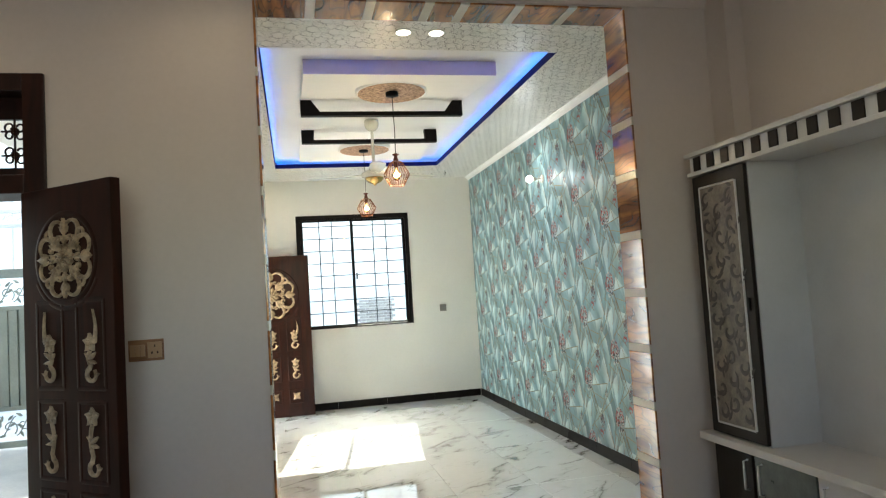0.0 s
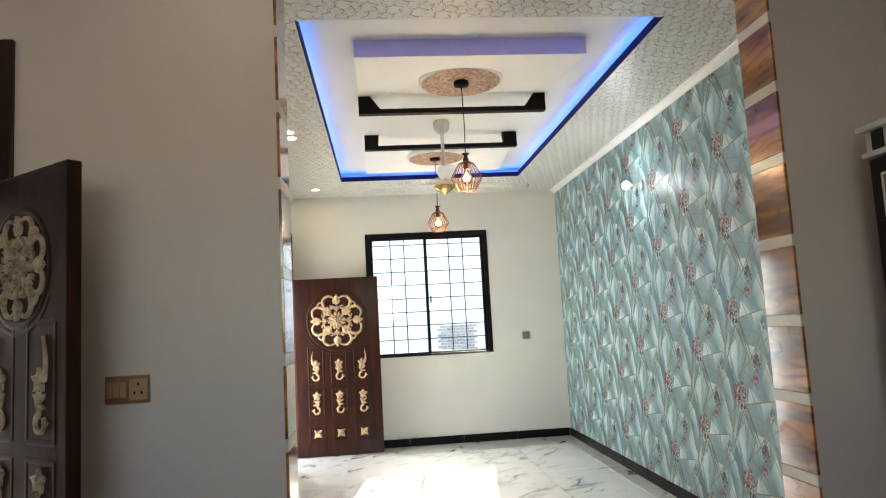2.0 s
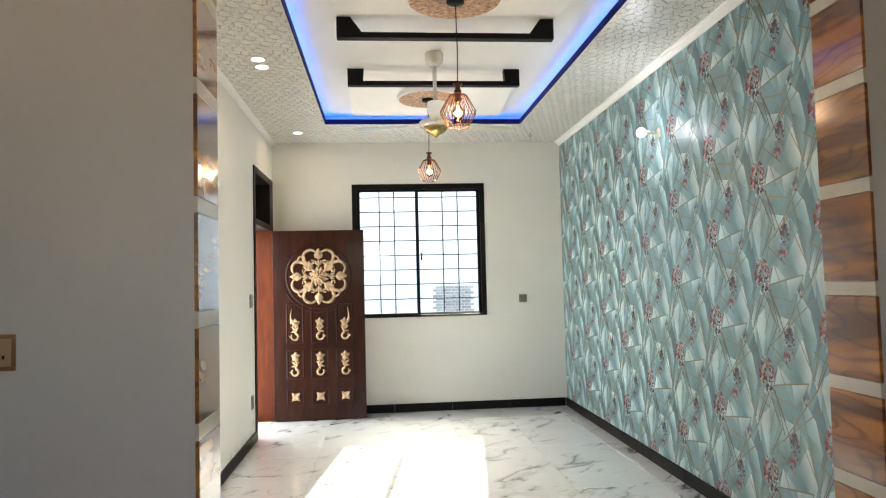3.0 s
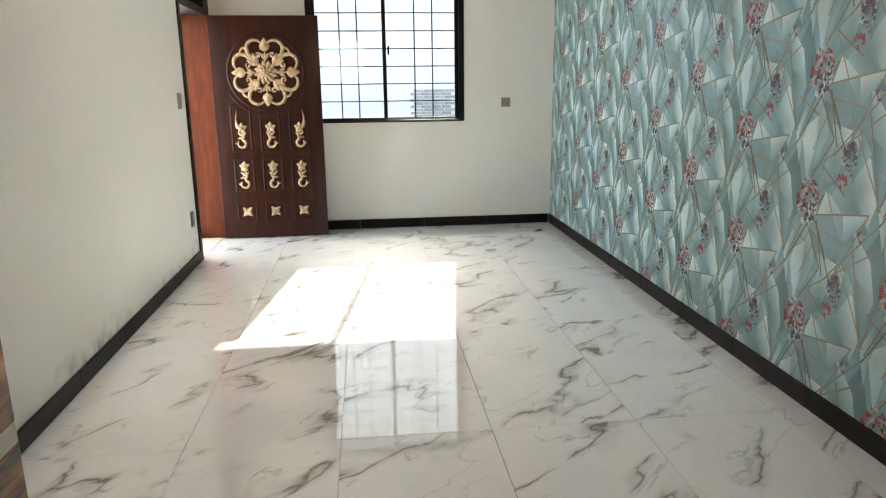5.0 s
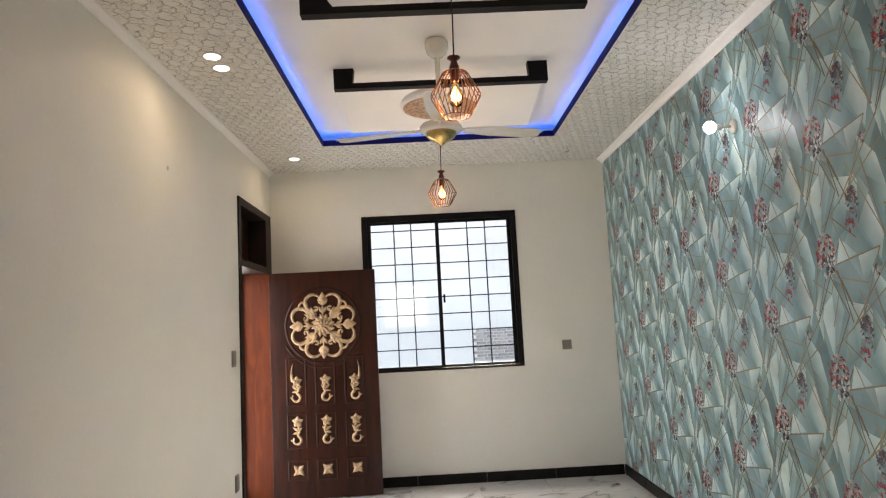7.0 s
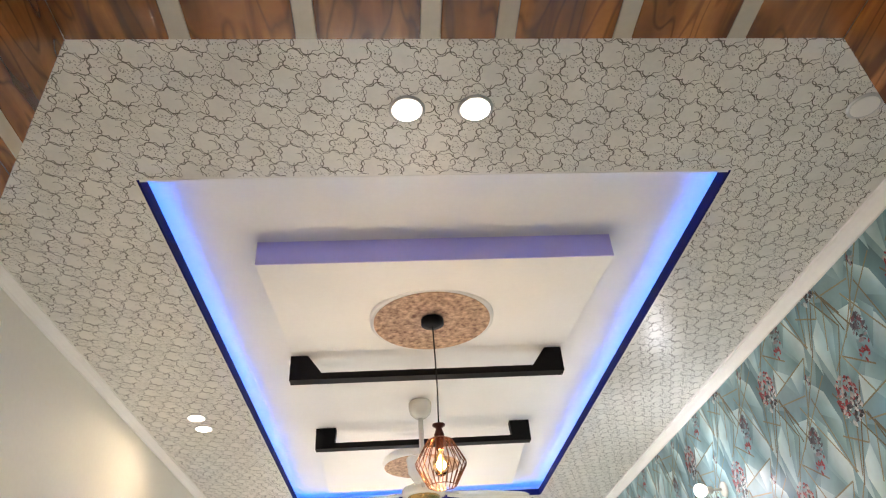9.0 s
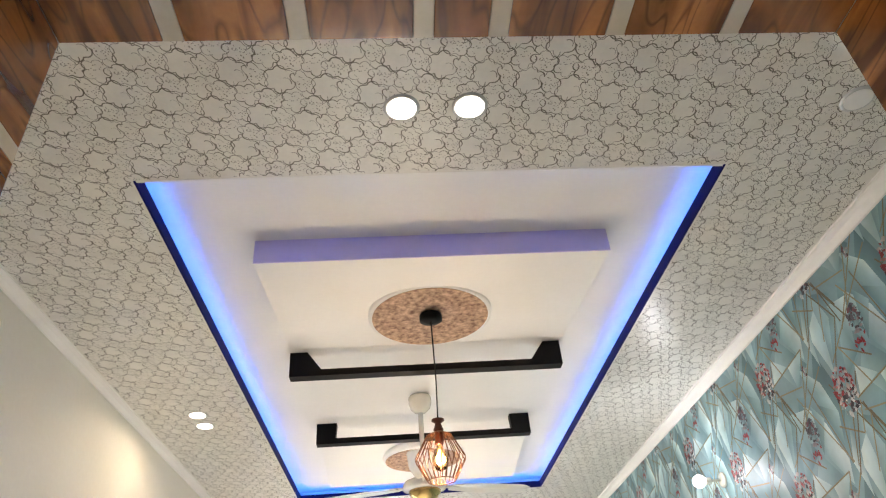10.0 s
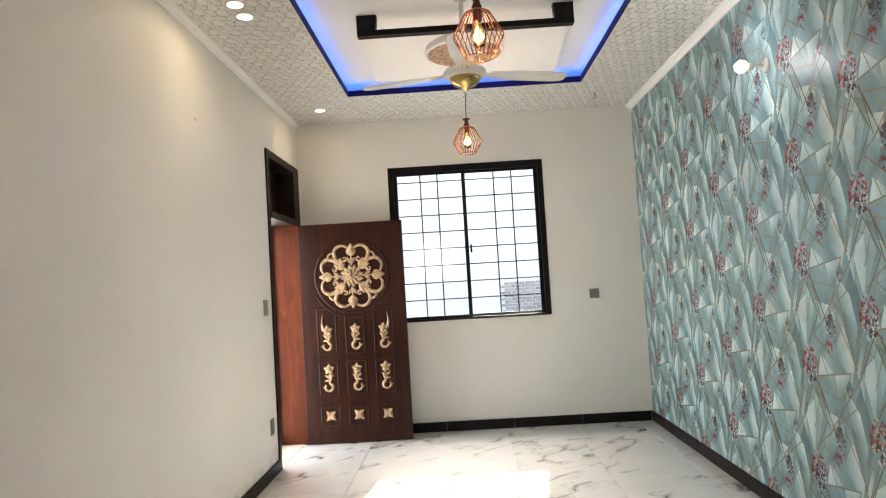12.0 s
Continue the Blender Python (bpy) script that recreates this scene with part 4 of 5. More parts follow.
skirting(2.63, 3.52, X1 - 0.02, 3.52, 0.014)
skirting(-0.25, HY1, 0.67, HY1, -0.014)


# ---- wallpaper ----
def wallpaper():
    """Printed paper: watercolour facets, gold lines and flower clusters on a half-drop repeat, 0.525 by 0.52 m."""
    rnd = random.Random(5)
    bm = bmesh.new()
    lay = bm.loops.layers.color.new("print")
    E1, E2 = Vector((0.525, 0.26)), Vector((0, 0.52))
    pale, mist, teal, deep, grey = [Vector(c) for c in ((0.80, 0.87, 0.86), (0.63, 0.76, 0.77), (0.46, 0.62, 0.65), (0.33, 0.48, 0.50), (0.51, 0.63, 0.66))]
    # washes that overlap like cut paper, each running from a light edge into the ground
    facets = [
        (((-0.26, -0.02), (-0.10, 0.22), (-0.02, -0.02), (-0.16, -0.20)), (teal, deep, deep, teal)),
        (((0.02, -0.10), (0.14, -0.16), (0.20, -0.36), (0.04, -0.30)), (deep, teal, mist, teal)),
        (((0.15, 0.26), (0.21, 0.36), (0.36, 0.30), (0.30, 0.06)), (deep, teal, grey, deep)),
        (((0.22, 0.33), (0.33, 0.20), (0.385, 0.04), (0.355, -0.05), (0.25, 0.10)), (mist, pale, pale, mist, teal)),
        (((0.21, 0.12), (0.36, -0.07), (0.24, -0.14), (0.12, 0.02)), (teal, deep, grey, mist)),
        (((-0.02, 0.07), (-0.075, 0.25), (0.01, 0.47), (0.015, 0.24)), (mist, pale, pale, mist)),
        (((-0.02, 0.07), (0.015, 0.24), (0.01, 0.47), (0.085, 0.28)), (teal, grey, mist, mist)),
        (((0.04, 0.03), (0.12, 0.26), (0.21, 0.12)), (teal, mist, deep)),
        (((0.07, -0.05), (0.11, 0.06), (0.21, -0.015)), (pale, pale, mist)),
        (((-0.24, 0.20), (-0.13, 0.09), (-0.09, -0.05), (-0.20, 0.02)), (mist, pale, mist, teal)),
        (((0.10, -0.20), (0.22, -0.22), (0.16, -0.40)), (mist, pale, teal)),
        (((0.40, 0.02), (0.47, 0.16), (0.44, -0.12)), (pale, teal, mist)),
        (((-0.06, 0.30), (0.03, 0.36), (0.01, 0.47)), (teal, mist, grey)),
        (((0.27, 0.30), (0.33, 0.22), (0.24, 0.10)), (teal, mist, deep)),
        (((-0.20, 0.02), (-0.09, -0.05), (-0.13, -0.17)), (deep, mist, teal)),
        (((0.22, -0.02), (0.36, 0.0), (0.24, -0.14)), (pale, mist, teal)),
    ]
    facets = [([Vector(p) for p in shape], tone) for shape, tone in facets]
    ground = [Vector((0, 0)), E1, E1 + E2, E2]
    lines = [(Vector(a), Vector(c)) for a, c in (((0.05, -0.05), (0.355, 0.0)), ((0.355, 0.0), (0.22, -0.25)), ((0.0, -0.40), (0.43, -0.115)), ((0.06, -0.06), (0.01, -0.17)), ((-0.12, -0.10), (0.01, -0.17)),
             ((0.06, -0.10), (0.27, -0.135)), ((0.07, -0.07), (0.14, -0.29)), ((0.065, 0.155), (0.22, 0.05)), ((0.065, 0.155), (0.16, -0.03)), ((0.13, 0.20), (0.42, 0.50)), ((0.09, 0.41), (0.0, 0.21)), ((0.09, 0.41), (0.15, 0.30)), ((-0.10, 0.26), (0.0, 0.46)), ((0.20, 0.20), (0.06, 0.45)), ((0.40, 0.02), (0.30, 0.36)), ((0.40, 0.02), (0.48, 0.30)), ((-0.11, 0.23), (0.10, 0.56)), ((0.12, 0.26), (-0.08, 0.58)), ((-0.02, 0.06), (0.12, 0.26)), ((0.20, 0.36), (0.41, 0.02)))]
    gold = [Vector((0.38, 0.33, 0.22)).lerp(Vector((0.58, 0.54, 0.42)), rnd.random()) for _ in lines]

    def cluster(n, w, h, colours, tail):
        out = []
        for _ in range(n):
            a, r = rnd.random() * 6.28, math.sqrt(rnd.random())
            u, v = r * w * math.cos(a), r * h * math.sin(a)
            f = 0.42 - (v / h - 0.5 * u / w) / 2.2
            c = colours[0] if 0.5 > f + 0.35 * (rnd.random() - 0.5) else colours[1]
            out.append((u, v, rnd.random() * 3.14, 0.008 + 0.010 * rnd.random(), Vector(rnd.choice(c))))
        for _ in range(tail):
            out.append((rnd.gauss(-0.02, 0.016), -h * 1.1 - abs(rnd.gauss(0, 0.03)), rnd.random() * 3.14, 0.010, Vector(rnd.choice(colours[0]))))
        return out

    reds = [(0.52, 0.04, 0.08), (0.58, 0.10, 0.15), (0.62, 0.16, 0.20), (0.24, 0.03, 0.05), (0.66, 0.40, 0.40), (0.70, 0.66, 0.64), (0.15, 0.09, 0.11), (0.52, 0.60, 0.60)]
    darks = [(0.74, 0.76, 0.75), (0.12, 0.11, 0.14), (0.26, 0.24, 0.27), (0.80, 0.80, 0.79), (0.50, 0.34, 0.37), (0.46, 0.58, 0.60)]
    greys = [(0.30, 0.28, 0.32), (0.18, 0.17, 0.21), (0.54, 0.50, 0.52), (0.40, 0.22, 0.26), (0.46, 0.58, 0.60)]
    big = cluster(140, 0.068, 0.094, (reds, darks), 0)
    small = cluster(50, 0.040, 0.058, (greys, greys), 0) + cluster(0, 0.036, 0.06, (reds[:3], reds), 16)
    tiny = cluster(10, 0.016, 0.03, (greys, reds), 0)
    y_ref, z_ref = 4.855, 0.345

    def put(corners, colours, lift):
        vs = [bm.verts.new((X1 - lift, y_ref - p.x, z_ref + p.y)) for p in corners]
        f = bm.faces.new(vs)
        for lp, c in zip(f.loops, colours):
            lp[lay] = (*c, 1)

    for i in range(-9, 5):
        for j in range(-8, 14):
            o = E1 * i + E2 * j
            yy, zz = y_ref - o.x, z_ref + o.y
            if yy < Y0 - 0.6 or yy > Y1 + 0.9 or zz < -0.9 or zz > ZC + 0.5:
                continue
            put([o + p for p in ground], (teal, grey, teal, grey), 0.0010)
            for k, (shape, tone) in enumerate(facets):
                put([o + p for p in shape], tone, 0.0011 + 0.00003 * k)
            for k, ((a, c), g) in enumerate(zip(lines, gold)):
                d = (c - a).normalized()
                n = Vector((-d.y, d.x)) * 0.0032
                put([o + a + n, o + c + n, o + c - n, o + a - n], [g] * 4, 0.0016 + 0.00002 * k)
            for cl, du, dv in ((big, 0.0, 0.0), (small, 0.22, 0.20), (tiny, 0.33, -0.08)):
                for k, (u, v, a, s, c) in enumerate(cl):
                    d, n = Vector((math.cos(a), math.sin(a))) * s, Vector((-math.sin(a), math.cos(a))) * s * 0.62
                    m = o + Vector((du + u, dv + v))
                    put([m + d, m + n, m - d, m - n], [c * 0.8, c, c * 1.15, c], 0.0023 + 0.000011 * k)
    for co, no in (((X1, Y0 + 0.002, 1), (0, -1, 0)), ((X1, Y1 - 0.002, 1), (0, 1, 0)), ((X1, 5, 0.0905), (0, 0, -1)), ((X1, 5, ZC - 0.046), (0, 0, 1))):
        bmesh.ops.bisect_plane(bm, geom=list(bm.verts) + list(bm.edges) + list(bm.faces), plane_co=co, plane_no=no, clear_outer=True)
    me = bpy.data.meshes.new("wallpaper")
    for f in bm.faces:
        f.normal_update()
        if f.normal.x > 0:
            f.normal_flip()
    bm.to_mesh(me)
    bm.free()
    me.materials.append(PAPER)
    tagged(new("wallpaper", me), "teal wallpaper with gold lines and red flowers", "wallpaper", kind="structure")


wallpaper()

# ---- ceiling fittings ----
for x0, x1, y0, y1 in ((TX0 - 0.022, TX0 - 0.006, TY0 - 0.022, TY1 + 0.022), (TX1 + 0.006, TX1 + 0.022, TY0 - 0.022, TY1 + 0.022), (TX0 - 0.006, TX1 + 0.006, TY0 - 0.022, TY0 - 0.006), (TX0 - 0.006, TX1 + 0.006, TY1 + 0.006, TY1 + 0.022)):
    tagged(part("led_strip", boxed(x0, y0, ZC + 0.028, x1, y1, ZC + 0.040), LED), "blue light strip hidden in the ceiling cove", "light strip", "cove light strips")
bm = bmesh.new()
box(bm, TX0 - 0.16, TY0 - 0.16, ZC + 0.0155, TX0 - 0.15, TY1 + 0.16, ZT)
box(bm, TX1 + 0.15, TY0 - 0.16, ZC + 0.0155, TX1 + 0.16, TY1 + 0.16, ZT)
box(bm, TX0 - 0.15, TY0 - 0.16, ZC + 0.0155, TX1 + 0.15, TY0 - 0.15, ZT)
box(bm, TX0 - 0.15, TY1 + 0.15, ZC + 0.0155, TX1 + 0.15, TY1 + 0.16, ZT)
structure("trim_cove_back", bm, WHITE, "white back of the ceiling cove", "trim")


def wedge_bar(x0, x1, y, deep):
    """A plaster wedge under the tray ceiling: an upright lavender face and a white slope that runs back to the ceiling."""
    thing = empty("ceiling_wedge", (x0 + x1) / 2, y, ZT, "plaster ceiling wedge with a lavender painted face", "ceiling bar", "ceiling wedges")
    bm = bmesh.new()
    prof = [(y, ZT), (y, 2.945), (y + deep, ZT)]
    ends = [[bm.verts.new((x, a, z)) for a, z in prof] for x in (x0, x1)]
    for k in range(3):
        j = (k + 1) % 3
        bm.faces.new((ends[0][k], ends[0][j], ends[1][j], ends[1][k]))
    bm.faces.new(ends[0])
    bm.faces.new(ends[1][::-1])
    hung("slope", bm, WHITE, thing, "white painted slope")
    s = -1 if deep > 0 else 1
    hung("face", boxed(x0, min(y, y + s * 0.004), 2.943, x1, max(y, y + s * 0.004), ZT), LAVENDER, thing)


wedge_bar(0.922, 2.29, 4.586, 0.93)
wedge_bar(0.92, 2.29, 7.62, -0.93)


def bracket_bar(x0, x1, y, slope):
    """A black bar that hangs below the ceiling between two end blocks."""
    bm = bmesh.new()
    z0, zb = 2.916, 2.95
    w = 0.12
    prof = [(x0, z0), (x1, z0), (x1, ZT), (x1 - w + slope, ZT), (x1 - w - slope, zb), (x0 + w + slope, zb), (x0 + w - slope, ZT), (x0, ZT)]
    front = [bm.verts.new((x, y, z)) for x, z in prof]
    back = [bm.verts.new((x, y + 0.06, z)) for x, z in prof]
    for k in range(8):
        j = (k + 1) % 8
        bm.faces.new((front[k], front[j], back[j], back[k]))
    bm.faces.new(front)
    bm.faces.new(back[::-1])
    bmesh.ops.recalc_face_normals(bm, faces=bm.faces)
    bmesh.ops.triangulate(bm, faces=[f for f in bm.faces if len(f.verts) > 4])
    return bm


tagged(part("ceiling_bar", bracket_bar(0.915, 2.28, 5.555, 0.035), BLACK), "black painted ceiling bar with raised sloped ends", "ceiling bar", "ceiling bars")
tagged(part("ceiling_bar", bracket_bar(0.933, 2.267, 6.565, -0.004), BLACK), "black painted ceiling bar with raised square ends", "ceiling bar", "ceiling bars")


def ceiling_rose(x, y, z, tilt):
    """A papered disc on a wedge's slope; z is the slope's height at its middle."""
    thing = empty("ceiling_rose", x, y, z, "round ceiling medallion with brown patterned paper", "ceiling rose", "ceiling roses")
    thing.matrix_world = pose(x, y, z, tilt, 0, 0)
    bm = bmesh.new()
    lathe(bm, [(0.27, 0.036), (0.278, -0.012), (0.275, -0.026), (0.262, -0.028)], 0, 0, 56)
    part("rim", bm, WHITE, thing, "white plaster rim", True)
    bm = bmesh.new()
    lathe(bm, [(0.26, -0.027), (0.26, -0.031)], 0, 0, 56)
    part("face", bm, ROSE, thing)


ceiling_rose(1.602, 5.12, 3.0, 0)
ceiling_rose(1.60, 7.16, 2.993, 0)


def pendant(x, y, zb):
    """A cage pendant: canopy, cord, socket, faceted wire cage and a glowing bulb at zb."""
    thing = empty("pendant_lamp", x, y, zb, "lit copper wire cage pendant on a black cord", "pendant lamp", "pendant lamps")
    zr = 2.972
    bm = bmesh.new()
    lathe(bm, [(0.048, zr), (0.05, zr - 0.01), (0.05, zr - 0.03), (0.02, zr - 0.036)], x, y, 24)
    hung("canopy", bm, BLACK, thing, "black metal canopy", True)
    bm = bmesh.new()
    tube(bm, [(x, y, zr - 0.03), (x + 0.004, y, (zr + zb) / 2), (x, y, zb + 0.15)], 0.0030, 6)
    hung("cord", bm, BLACK, thing)
    bm = bmesh.new()
    lathe(bm, [(0.006, zb + 0.160), (0.026, zb + 0.154), (0.026, zb + 0.148), (0.012, zb + 0.138), (0.017, zb + 0.120), (0.021, zb + 0.112), (0.017, zb + 0.100), (0.018, zb + 0.060), (0.014, zb + 0.048)], x, y, 18)
    hung("socket", bm, SOCKET, thing, "dark copper lamp socket", True)
    prof = [(0.020, zb + 0.100), (0.050, zb + 0.086), (0.099, zb - 0.002), (0.098, zb - 0.013), (0.055, zb - 0.090)]
    cage = None
    for r, z in (prof[0], prof[4]):
        bm = bmesh.new()
        tube(bm, [(x + r * math.cos(2 * math.pi * k / 32), y + r * math.sin(2 * math.pi * k / 32), z) for k in range(33)], 0.0022, 5)
        cage = hung("cage_ring", bm, COPPER, thing)
    for k in range(24):
        a = 2 * math.pi * k / 24
        bm = bmesh.new()
        tube(bm, [(x + r * math.cos(a), y + r * math.sin(a), z) for r, z in prof], 0.0021, 5)
        hung("wire", bm, COPPER, cage)
    bm = bmesh.new()
    lathe(bm, [(0.012, zb + 0.052), (0.014, zb + 0.035), (0.033, zb + 0.002), (0.033, zb - 0.018), (0.020, zb - 0.046), (0.004, zb - 0.054)], x, y, 20)
    bulb = hung("bulb", bm, AMBER, thing, "amber glass filament bulb", True)
    bulb.visible_shadow = False
    bm = bmesh.new()
    lathe(bm, [(0.003, zb + 0.028), (0.007, zb + 0.010), (0.008, zb - 0.006), (0.006, zb - 0.022), (0.002, zb - 0.030)], x, y, 14)
    hung("filament", bm, BULB, bulb, "glowing warm filament", True)
    lamp("pendant_light", "POINT", pose(x, y, zb - 0.01), PENDANT_POWER, (1.0, 0.72, 0.45), radius=0.014)


pendant(1.602, 5.09, 2.333)
pendant(1.585, 7.13, 2.345)


def ceiling_fan(x, y):
    thing = empty("ceiling_fan", x, y, 2.456, "cream three-blade ceiling fan with a brass cap", "ceiling fan")
    bm = bmesh.new()
    lathe(bm, [(0.058, ZT - 0.001), (0.066, ZT - 0.012), (0.066, ZT - 0.045), (0.058, ZT - 0.075), (0.036, ZT - 0.098), (0.016, ZT - 0.104)], x, y, 28)
    hung("canopy", bm, FAN_WHITE, thing, smooth=True)
    bm = bmesh.new()
    tube(bm, [(x, y, ZT), (x, y, 2.596)], 0.014, 12)
    hung("rod", bm, FAN_WHITE, thing, smooth=True)
    bm = bmesh.new()
    lathe(bm, [(0.02, 2.621), (0.035, 2.606), (0.05, 2.576), (0.105, 2.551), (0.118, 2.536), (0.118, 2.511), (0.09, 2.502)], x, y, 36)
    hung("motor", bm, FAN_WHITE, thing, smooth=True)
    bm = bmesh.new()
    lathe(bm, [(0.088, 2.504), (0.084, 2.486), (0.06, 2.461), (0.025, 2.446), (0.012, 2.434), (0.004, 2.426)], x, y, 32)
    hung("cap", bm, BRASS, thing, "polished brass bottom cap", True)
    for k in range(3):
        a = radians((18, 164, 267)[k])
        d, n = Vector((math.cos(a), math.sin(a), 0)), Vector((-math.sin(a), math.cos(a), 0))
        bm = bmesh.new()
        rows = []
        for f in range(13):
            r = 0.15 + 0.47 * f / 12
            w = 0.042 + 0.026 * min(1, f / 4)
            if f > 10:
                w *= (0.9, 0.55)[f - 11]
            rows.append([bm.verts.new(Vector((x, y, 2.528 + dz)) + d * r + n * s * w + Vector((0, 0, s * w * -0.10))) for s, dz in ((-1, 0), (0, 0.006), (1, 0), (0.9, -0.004), (0, 0.001), (-0.9, -0.004))])
        for p, q in zip(rows, rows[1:]):
            for i in range(6):
                j = (i + 1) % 6
                bm.faces.new((p[i], p[j], q[j], q[i]))
        bm.faces.new(rows[0])
        bm.faces.new(rows[-1][::-1])
        blade = hung("blade", bm, FAN_WHITE, thing, smooth=False)
        bm = bmesh.new()
        tube(bm, [Vector((x, y, 2.528)) + d * 0.1, Vector((x, y, 2.530)) + d * 0.2], 0.009, 8)
        hung("blade_arm", bm, FAN_WHITE, blade)


ceiling_fan(1.57, 6.20)


def downlight(x, y, lit=True, z=ZC):
    thing = empty("downlight", x, y, z, "small round lit downlight in a chrome ring" if lit else "small round unlit downlight in the ceiling", "downlight", "ceiling downlights")
    bm = bmesh.new()
    lathe(bm, [(0.052, z), (0.052, z - 0.003), (0.044, z - 0.005)], x, y, 28)
    rim = hung("ring", bm, STEEL, thing, smooth=True)
    bm = bmesh.new()
    lathe(bm, [(0.042, z - 0.0051), (0.042, z - 0.0065)], x, y, 24)
    hung("lens", bm, DOWN if lit else WHITE, rim, "glowing round lens" if lit else "")
    if lit:
        lamp("downlight_lamp", "AREA", look((x, y, z - 0.008), (x, y + 0.001, 0)), DOWN_POWER, (1.0, 0.80, 0.55), disk=0.07, spread=radians(170))


for x, y in ((1.486, 3.807), (1.682, 3.806), (0.352, 6.04), (0.352, 6.205), (0.345, 8.30)):
    downlight(x, y)
downlight(2.857, 3.81, False)
# the third of these is added, unseen, to lighten the hall's right side
for x, y in ((-0.95, 2.72), (0.45, 2.72), (2.3, 1.9)):
    downlight(x, y, z=HZ)

hook = empty("ceiling_hook", 2.74, 8.32, ZC, "small dark metal hook in the ceiling", "hook")
bm = bmesh.new()
tube(bm, [(2.74, 8.32, ZC), (2.74, 8.32, ZC - 0.02)] + [(2.74 + 0.013 * math.sin(a), 8.32, ZC - 0.033 + 0.013 * math.cos(a)) for a in [k * 0.5 for k in range(10)]], 0.003, 6)
hung("wire", bm, IRON, hook)

# ---- wall fittings ----
LX, LY, LZ = 3.042, 6.09, 2.432
wl = empty("wall_lamp", X1, LY, LZ, "small lit round bulb on a white wall bracket", "wall lamp")
bm = bmesh.new()
lathe(bm, [(0.040, 0.0), (0.040, 0.010), (0.030, 0.016), (0.012, 0.020)], 0, 0, 24)
bm.transform(Matrix.Translation((X1 - 0.003, LY, LZ)) @ Matrix.Rotation(radians(-90), 4, "Y"))
hung("base", bm, FAN_WHITE, wl, smooth=True)
bm = bmesh.new()
tube(bm, [(X1 - 0.018, LY, LZ), (LX + 0.062, LY, LZ)], 0.007, 10)
hung("arm", bm, FAN_WHITE, wl, smooth=True)
bm = bmesh.new()
lathe(bm, [(0.010, 0.0), (0.019, 0.006), (0.019, 0.040), (0.014, 0.046)], 0, 0, 20)
bm.transform(Matrix.Translation((LX + 0.068, LY, LZ)) @ Matrix.Rotation(radians(-90), 4, "Y"))
hung("holder", bm, FAN_WHITE, wl, "white bulb holder", True)
bm = bmesh.new()
bmesh.ops.create_uvsphere(bm, u_segments=24, v_segments=14, radius=0.034, matrix=Matrix.Translation((LX, LY, LZ)))
globe = hung("globe", bm, SPOT, wl, "glowing white globe", True)
globe.visible_shadow = False
lamp("wall_lamp_light", "POINT", pose(LX, LY, LZ), WALL_LAMP_POWER, (0.82, 0.88, 1.0), radius=0.034)


def switch(name, x, y, z, w, h, turn, label, keys):
    thing = empty(name, x, y, z, label, "switch")
    thing.matrix_world = pose(x, y, z, 0, 0, turn)
    base = part("plate", boxed(-w / 2, -0.009, -h / 2, w / 2, 0, h / 2, 0.003), PLASTIC, thing)
    for k in range(keys):
        a = -w / 2 + 0.008 + (w - 0.016) * k / keys
        part("key", boxed(a + 0.001, -0.013, -h / 2 + 0.012, a + (w - 0.016) / keys - 0.001, -0.009, h / 2 - 0.012, 0.0015), PLASTIC_DARK, base)


switch("wall_switch", 2.716, Y1, 1.195, 0.088, 0.088, 0, "square grey switch plate on the cream wall", 2)
switch("wall_switch", 0.0, 7.56, 1.266, 0.09, 0.12, 90, "grey switch plate beside the side door", 2)
switch("wall_socket", 0.0, 7.59, 0.373, 0.08, 0.12, 90, "grey socket plate low on the wall", 1)
bm = bmesh.new()
lathe(bm, [(0.011, 0), (0.011, 0.004), (0.004, 0.006)], 0, 0, 14)
bm.transform(Matrix.Translation((0, 6.325, 2.405)) @ Matrix.Rotation(radians(90), 4, "Y"))
tagged(part("wall_plug", bm, FAN_WHITE), "tiny white capped cable outlet in the wall", "outlet")

plate = empty("switch_plate", 0.128, HY1, 1.236, "wood-print switch and socket plate on the beige wall", "switch")
plate_base = hung("plate", boxed(0.052, HY1 - 0.008, 1.188, 0.203, HY1, 1.284, 0.003), PLATE, plate)
for k in range(3):
    hung("key", boxed(0.060 + 0.022 * k, HY1 - 0.013, 1.21, 0.080 + 0.022 * k, HY1 - 0.008, 1.262, 0.0015), PLATE_KEY, plate_base)
outlet = hung("socket", boxed(0.134, HY1 - 0.011, 1.20, 0.195, HY1 - 0.008, 1.272, 0.002), PLATE_KEY, plate)
for dx, dz in ((0.0, 0.018), (-0.012, -0.012), (0.012, -0.012)):
    hung("socket_hole", boxed(0.1645 + dx - 0.003, HY1 - 0.0118, 1.236 + dz - 0.005, 0.1645 + dx + 0.003, HY1 - 0.011, 1.236 + dz + 0.005), BLACK, outlet)


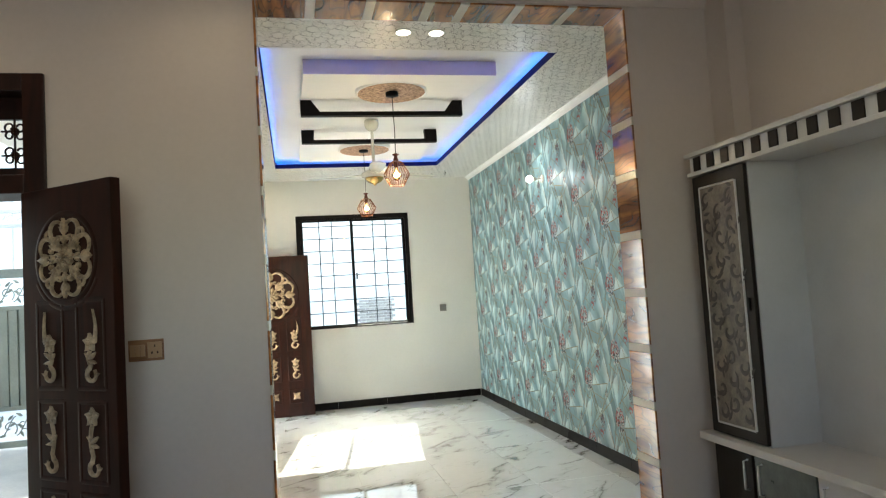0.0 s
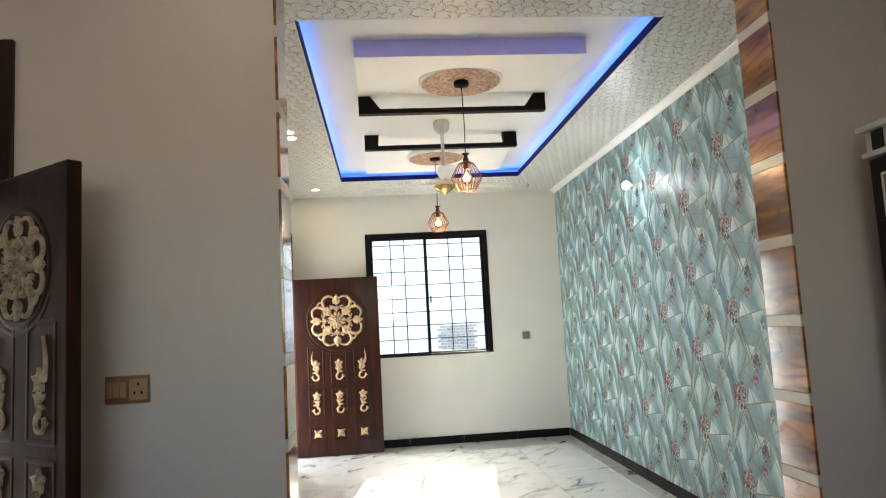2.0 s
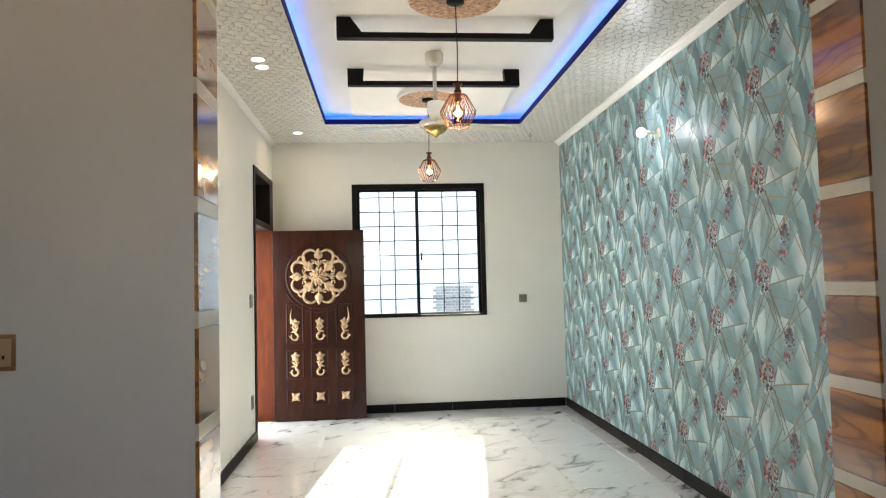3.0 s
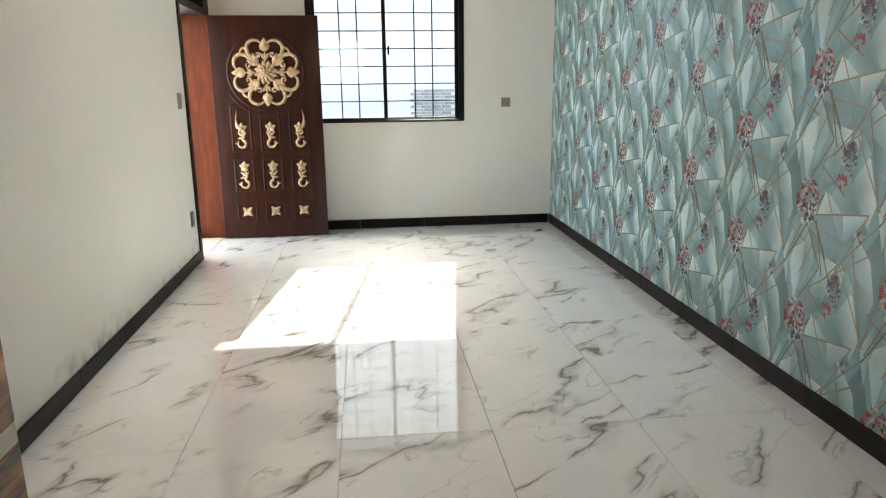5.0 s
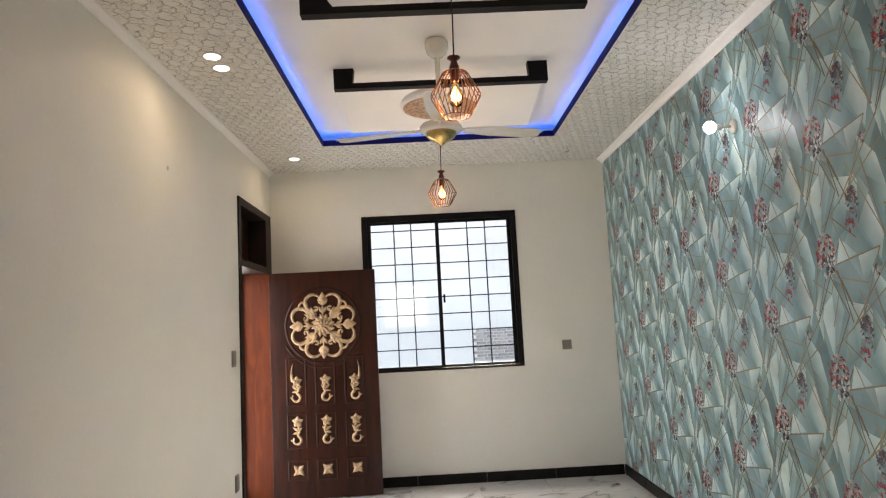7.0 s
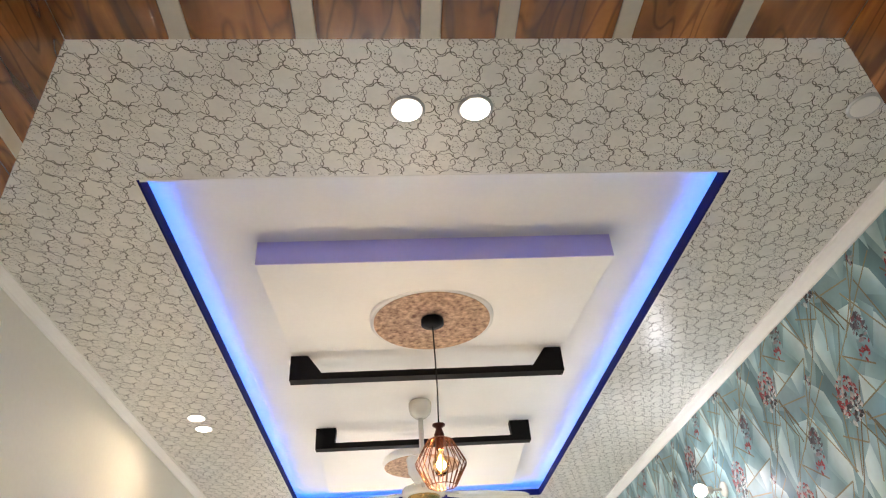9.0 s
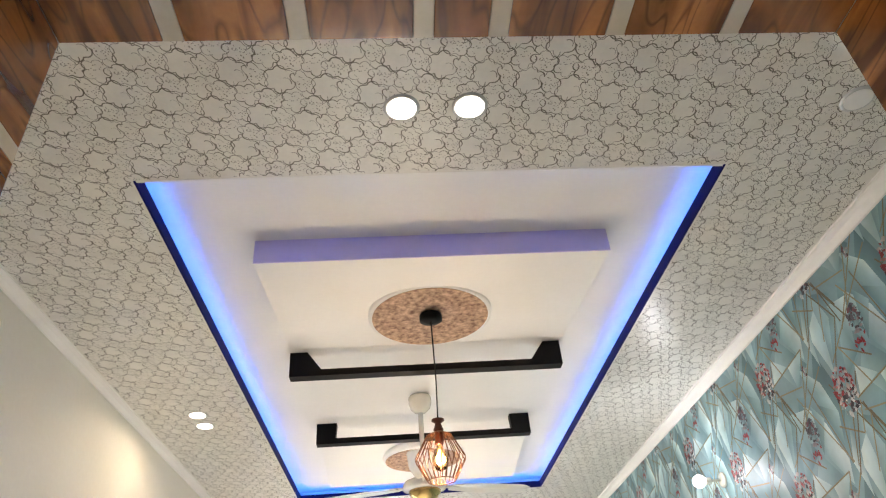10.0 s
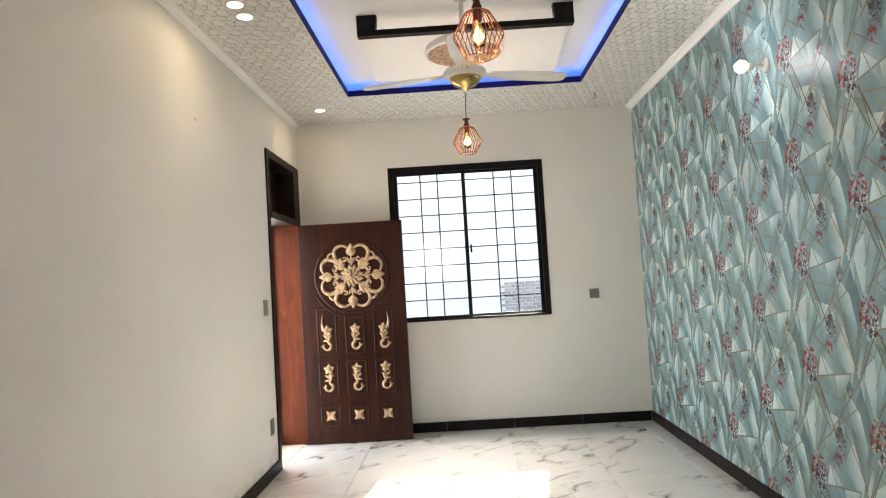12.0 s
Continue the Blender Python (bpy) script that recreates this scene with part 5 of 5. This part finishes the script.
# ---- wall unit in the hall ----
def wall_unit():
    xf, xb, ya, yb = 2.83, HX1, 1.2, 3.12
    top = empty("wall_unit", 2.98, 2.2, 0, "white wall unit with dark trim and an open niche", "wall unit")
    hung("back_panel", boxed(3.115, ya, 0.62, xb, yb, 1.93), CAB_WHITE, top)
    hung("counter", boxed(xf - 0.045, ya - 0.02, 0.585, PX, yb + 0.05, 0.622, 0.004), CAB_WHITE, top, "white projecting shelf top")
    hung("base_carcass", boxed(xf + 0.02, ya, 0.02, xb, yb, 0.585), CAB_WHITE, top)
    # frieze with dark blocks
    hung("frieze", boxed(xf, ya, 1.945, xb, yb, 2.0215), CAB_WHITE, top)
    hung("frieze_moulding", boxed(xf - 0.022, ya - 0.01, 2.022, PX, yb + 0.022, 2.045, 0.004), CAB_WHITE, top)
    hung("frieze_moulding", boxed(xf - 0.015, ya - 0.005, 1.925, PX, yb + 0.012, 1.945, 0.003), CAB_WHITE, top)
    k = 0
    while yb - 0.035 - 0.113 * k > ya + 0.06:
        y = yb - 0.035 - 0.113 * k
        hung("frieze_block", boxed(xf - 0.006, y - 0.056, 1.948, xf + 0.002, y, 2.019, 0.002), CAB_DARK, top)
        k += 1
    # carved tower door
    hung("tower_side", boxed(xf + 0.02, 2.705, 0.622, 3.115, 2.723, 1.925), CAB_WHITE, top)
    hung("tower_side", boxed(xf + 0.02, 3.10, 0.622, 3.115, yb, 1.925), CAB_WHITE, top)
    door = hung("tower_door", boxed(xf, 2.71, 0.63, xf + 0.02, yb - 0.005, 1.918, 0.003), CAB_DARK, top, "dark tall cabinet door")
    pl = lambda u, v, w: (xf - w, u, v)
    bm = bmesh.new()
    box(bm, xf - 0.004, 2.778, 0.69, xf + 0.001, 3.05, 1.85)
    p = hung("panel", bm, CAB_PANEL, door, "taupe panel printed with dark scrolls")
    bm = bmesh.new()
    moulding(bm, 2.773, 0.685, 3.055, 1.855, 0.012, 0.008, pl)
    hung("bead", bm, CAB_WHITE, door, "thin white bead")
    bm = bmesh.new()
    pl2 = lambda u, v, w: (xf - 0.0042 - w, u, v)
    rnd = random.Random(3)
    for r in range(10):
        for c in range(3):
            u, v = 2.825 + 0.090 * c, 0.745 + 0.115 * r + 0.05 * (c % 2)
            if v > 1.80:
                continue
            s = 1 if (r + c) % 2 else -1
            ribbon(bm, spiral(u, v, 0.008, 0.044, 0.6 + 0.3 * r, 0.6 + 0.3 * r + s * 5.0, 18), [0.007 + 0.016 * math.sin(math.pi * i / 18) for i in range(19)], 0.0015, pl2)
            leaf_shape(bm, u + 0.035 * s, v - 0.04, 1.2 + rnd.random() * 1.5, 0.065, 0.022, 0.0015, pl2)
            leaf_shape(bm, u - 0.025 * s, v + 0.05, rnd.random() * 3, 0.05, 0.018, 0.0015, pl2)
    hung("scroll_print", bm, CAB_SCROLL, door)
    hung("knob", boxed(xf - 0.012, 2.735, 1.24, xf, 2.75, 1.30, 0.003), BLACK, door)
    # base doors and drawers
    for y0, y1, m, lab in ((2.832, 3.11, CAB_DARK, "dark glossy base door"), (2.432, 2.812, CAB_TEAL, "grey-green glossy base door"), (2.06, 2.42, CAB_WHITE, "white base door"), (1.68, 2.05, CAB_TEAL, "grey-green glossy base door"), (1.3, 1.67, CAB_DARK, "dark glossy base door")):
        d = hung("base_door", boxed(xf, y0, 0.06, xf + 0.02, y1, 0.575, 0.002), m, top, lab)
        hy = y0 + 0.03 if m is CAB_DARK else y1 - 0.05
        bm = bmesh.new()
        tube(bm, [(xf, hy, 0.40), (xf - 0.022, hy, 0.405), (xf - 0.022, hy, 0.535), (xf, hy, 0.54)], 0.006, 8)
        hung("handle", bm, STEEL, d, "steel bar handle")


wall_unit()


# ---- floor tiles ----
def tiled_floor(name, regions, label):
    bm = bmesh.new()
    box(bm, HX0, HY0, -0.2, 3.40, Y0, -0.009)
    box(bm, -0.22, Y0, -0.2, 3.40, 9.05, -0.009)
    fl = structure(name, bm, GROUT, label, "floor")
    cache = {}
    for rx0, rx1, ry0, ry1 in regions:
        i0, i1 = math.floor((rx0 - 0.02) / 0.6), math.ceil((rx1 - 0.02) / 0.6)
        j0, j1 = math.floor((ry0 - 4.7) / 1.2), math.ceil((ry1 - 4.7) / 1.2)
        for i in range(i0, i1):
            for j in range(j0, j1):
                a, c = max(rx0, 0.0213 + 0.6 * i), min(rx1, 0.0187 + 0.6 * (i + 1))
                p, q = max(ry0, 4.7 + 1.2 * j + 0.0013), min(ry1, 4.7 + 1.2 * (j + 1) - 0.0013)
                if c - a < 0.004 or q - p < 0.004:
                    continue
                key = (round(c - a, 3), round(q - p, 3))
                if key not in cache:
                    cache[key] = finish("floor_tile", boxed(-(c - a) / 2, -(q - p) / 2, -0.009, (c - a) / 2, (q - p) / 2, 0, 0.0008), TILE)
                ob = new("floor_tile", cache[key])
                ob.location = ((a + c) / 2, (p + q) / 2, 0)
                ob.parent = fl


tiled_floor("floor", [(X0, X1, Y0, Y1), (OX0, OX1, HY1, Y0), (HX0, HX1, HY0, PY), (HX0, PX, PY, HY1), (-0.22, 0, DY0, DY1)], "polished white marble-look porcelain tile floor")
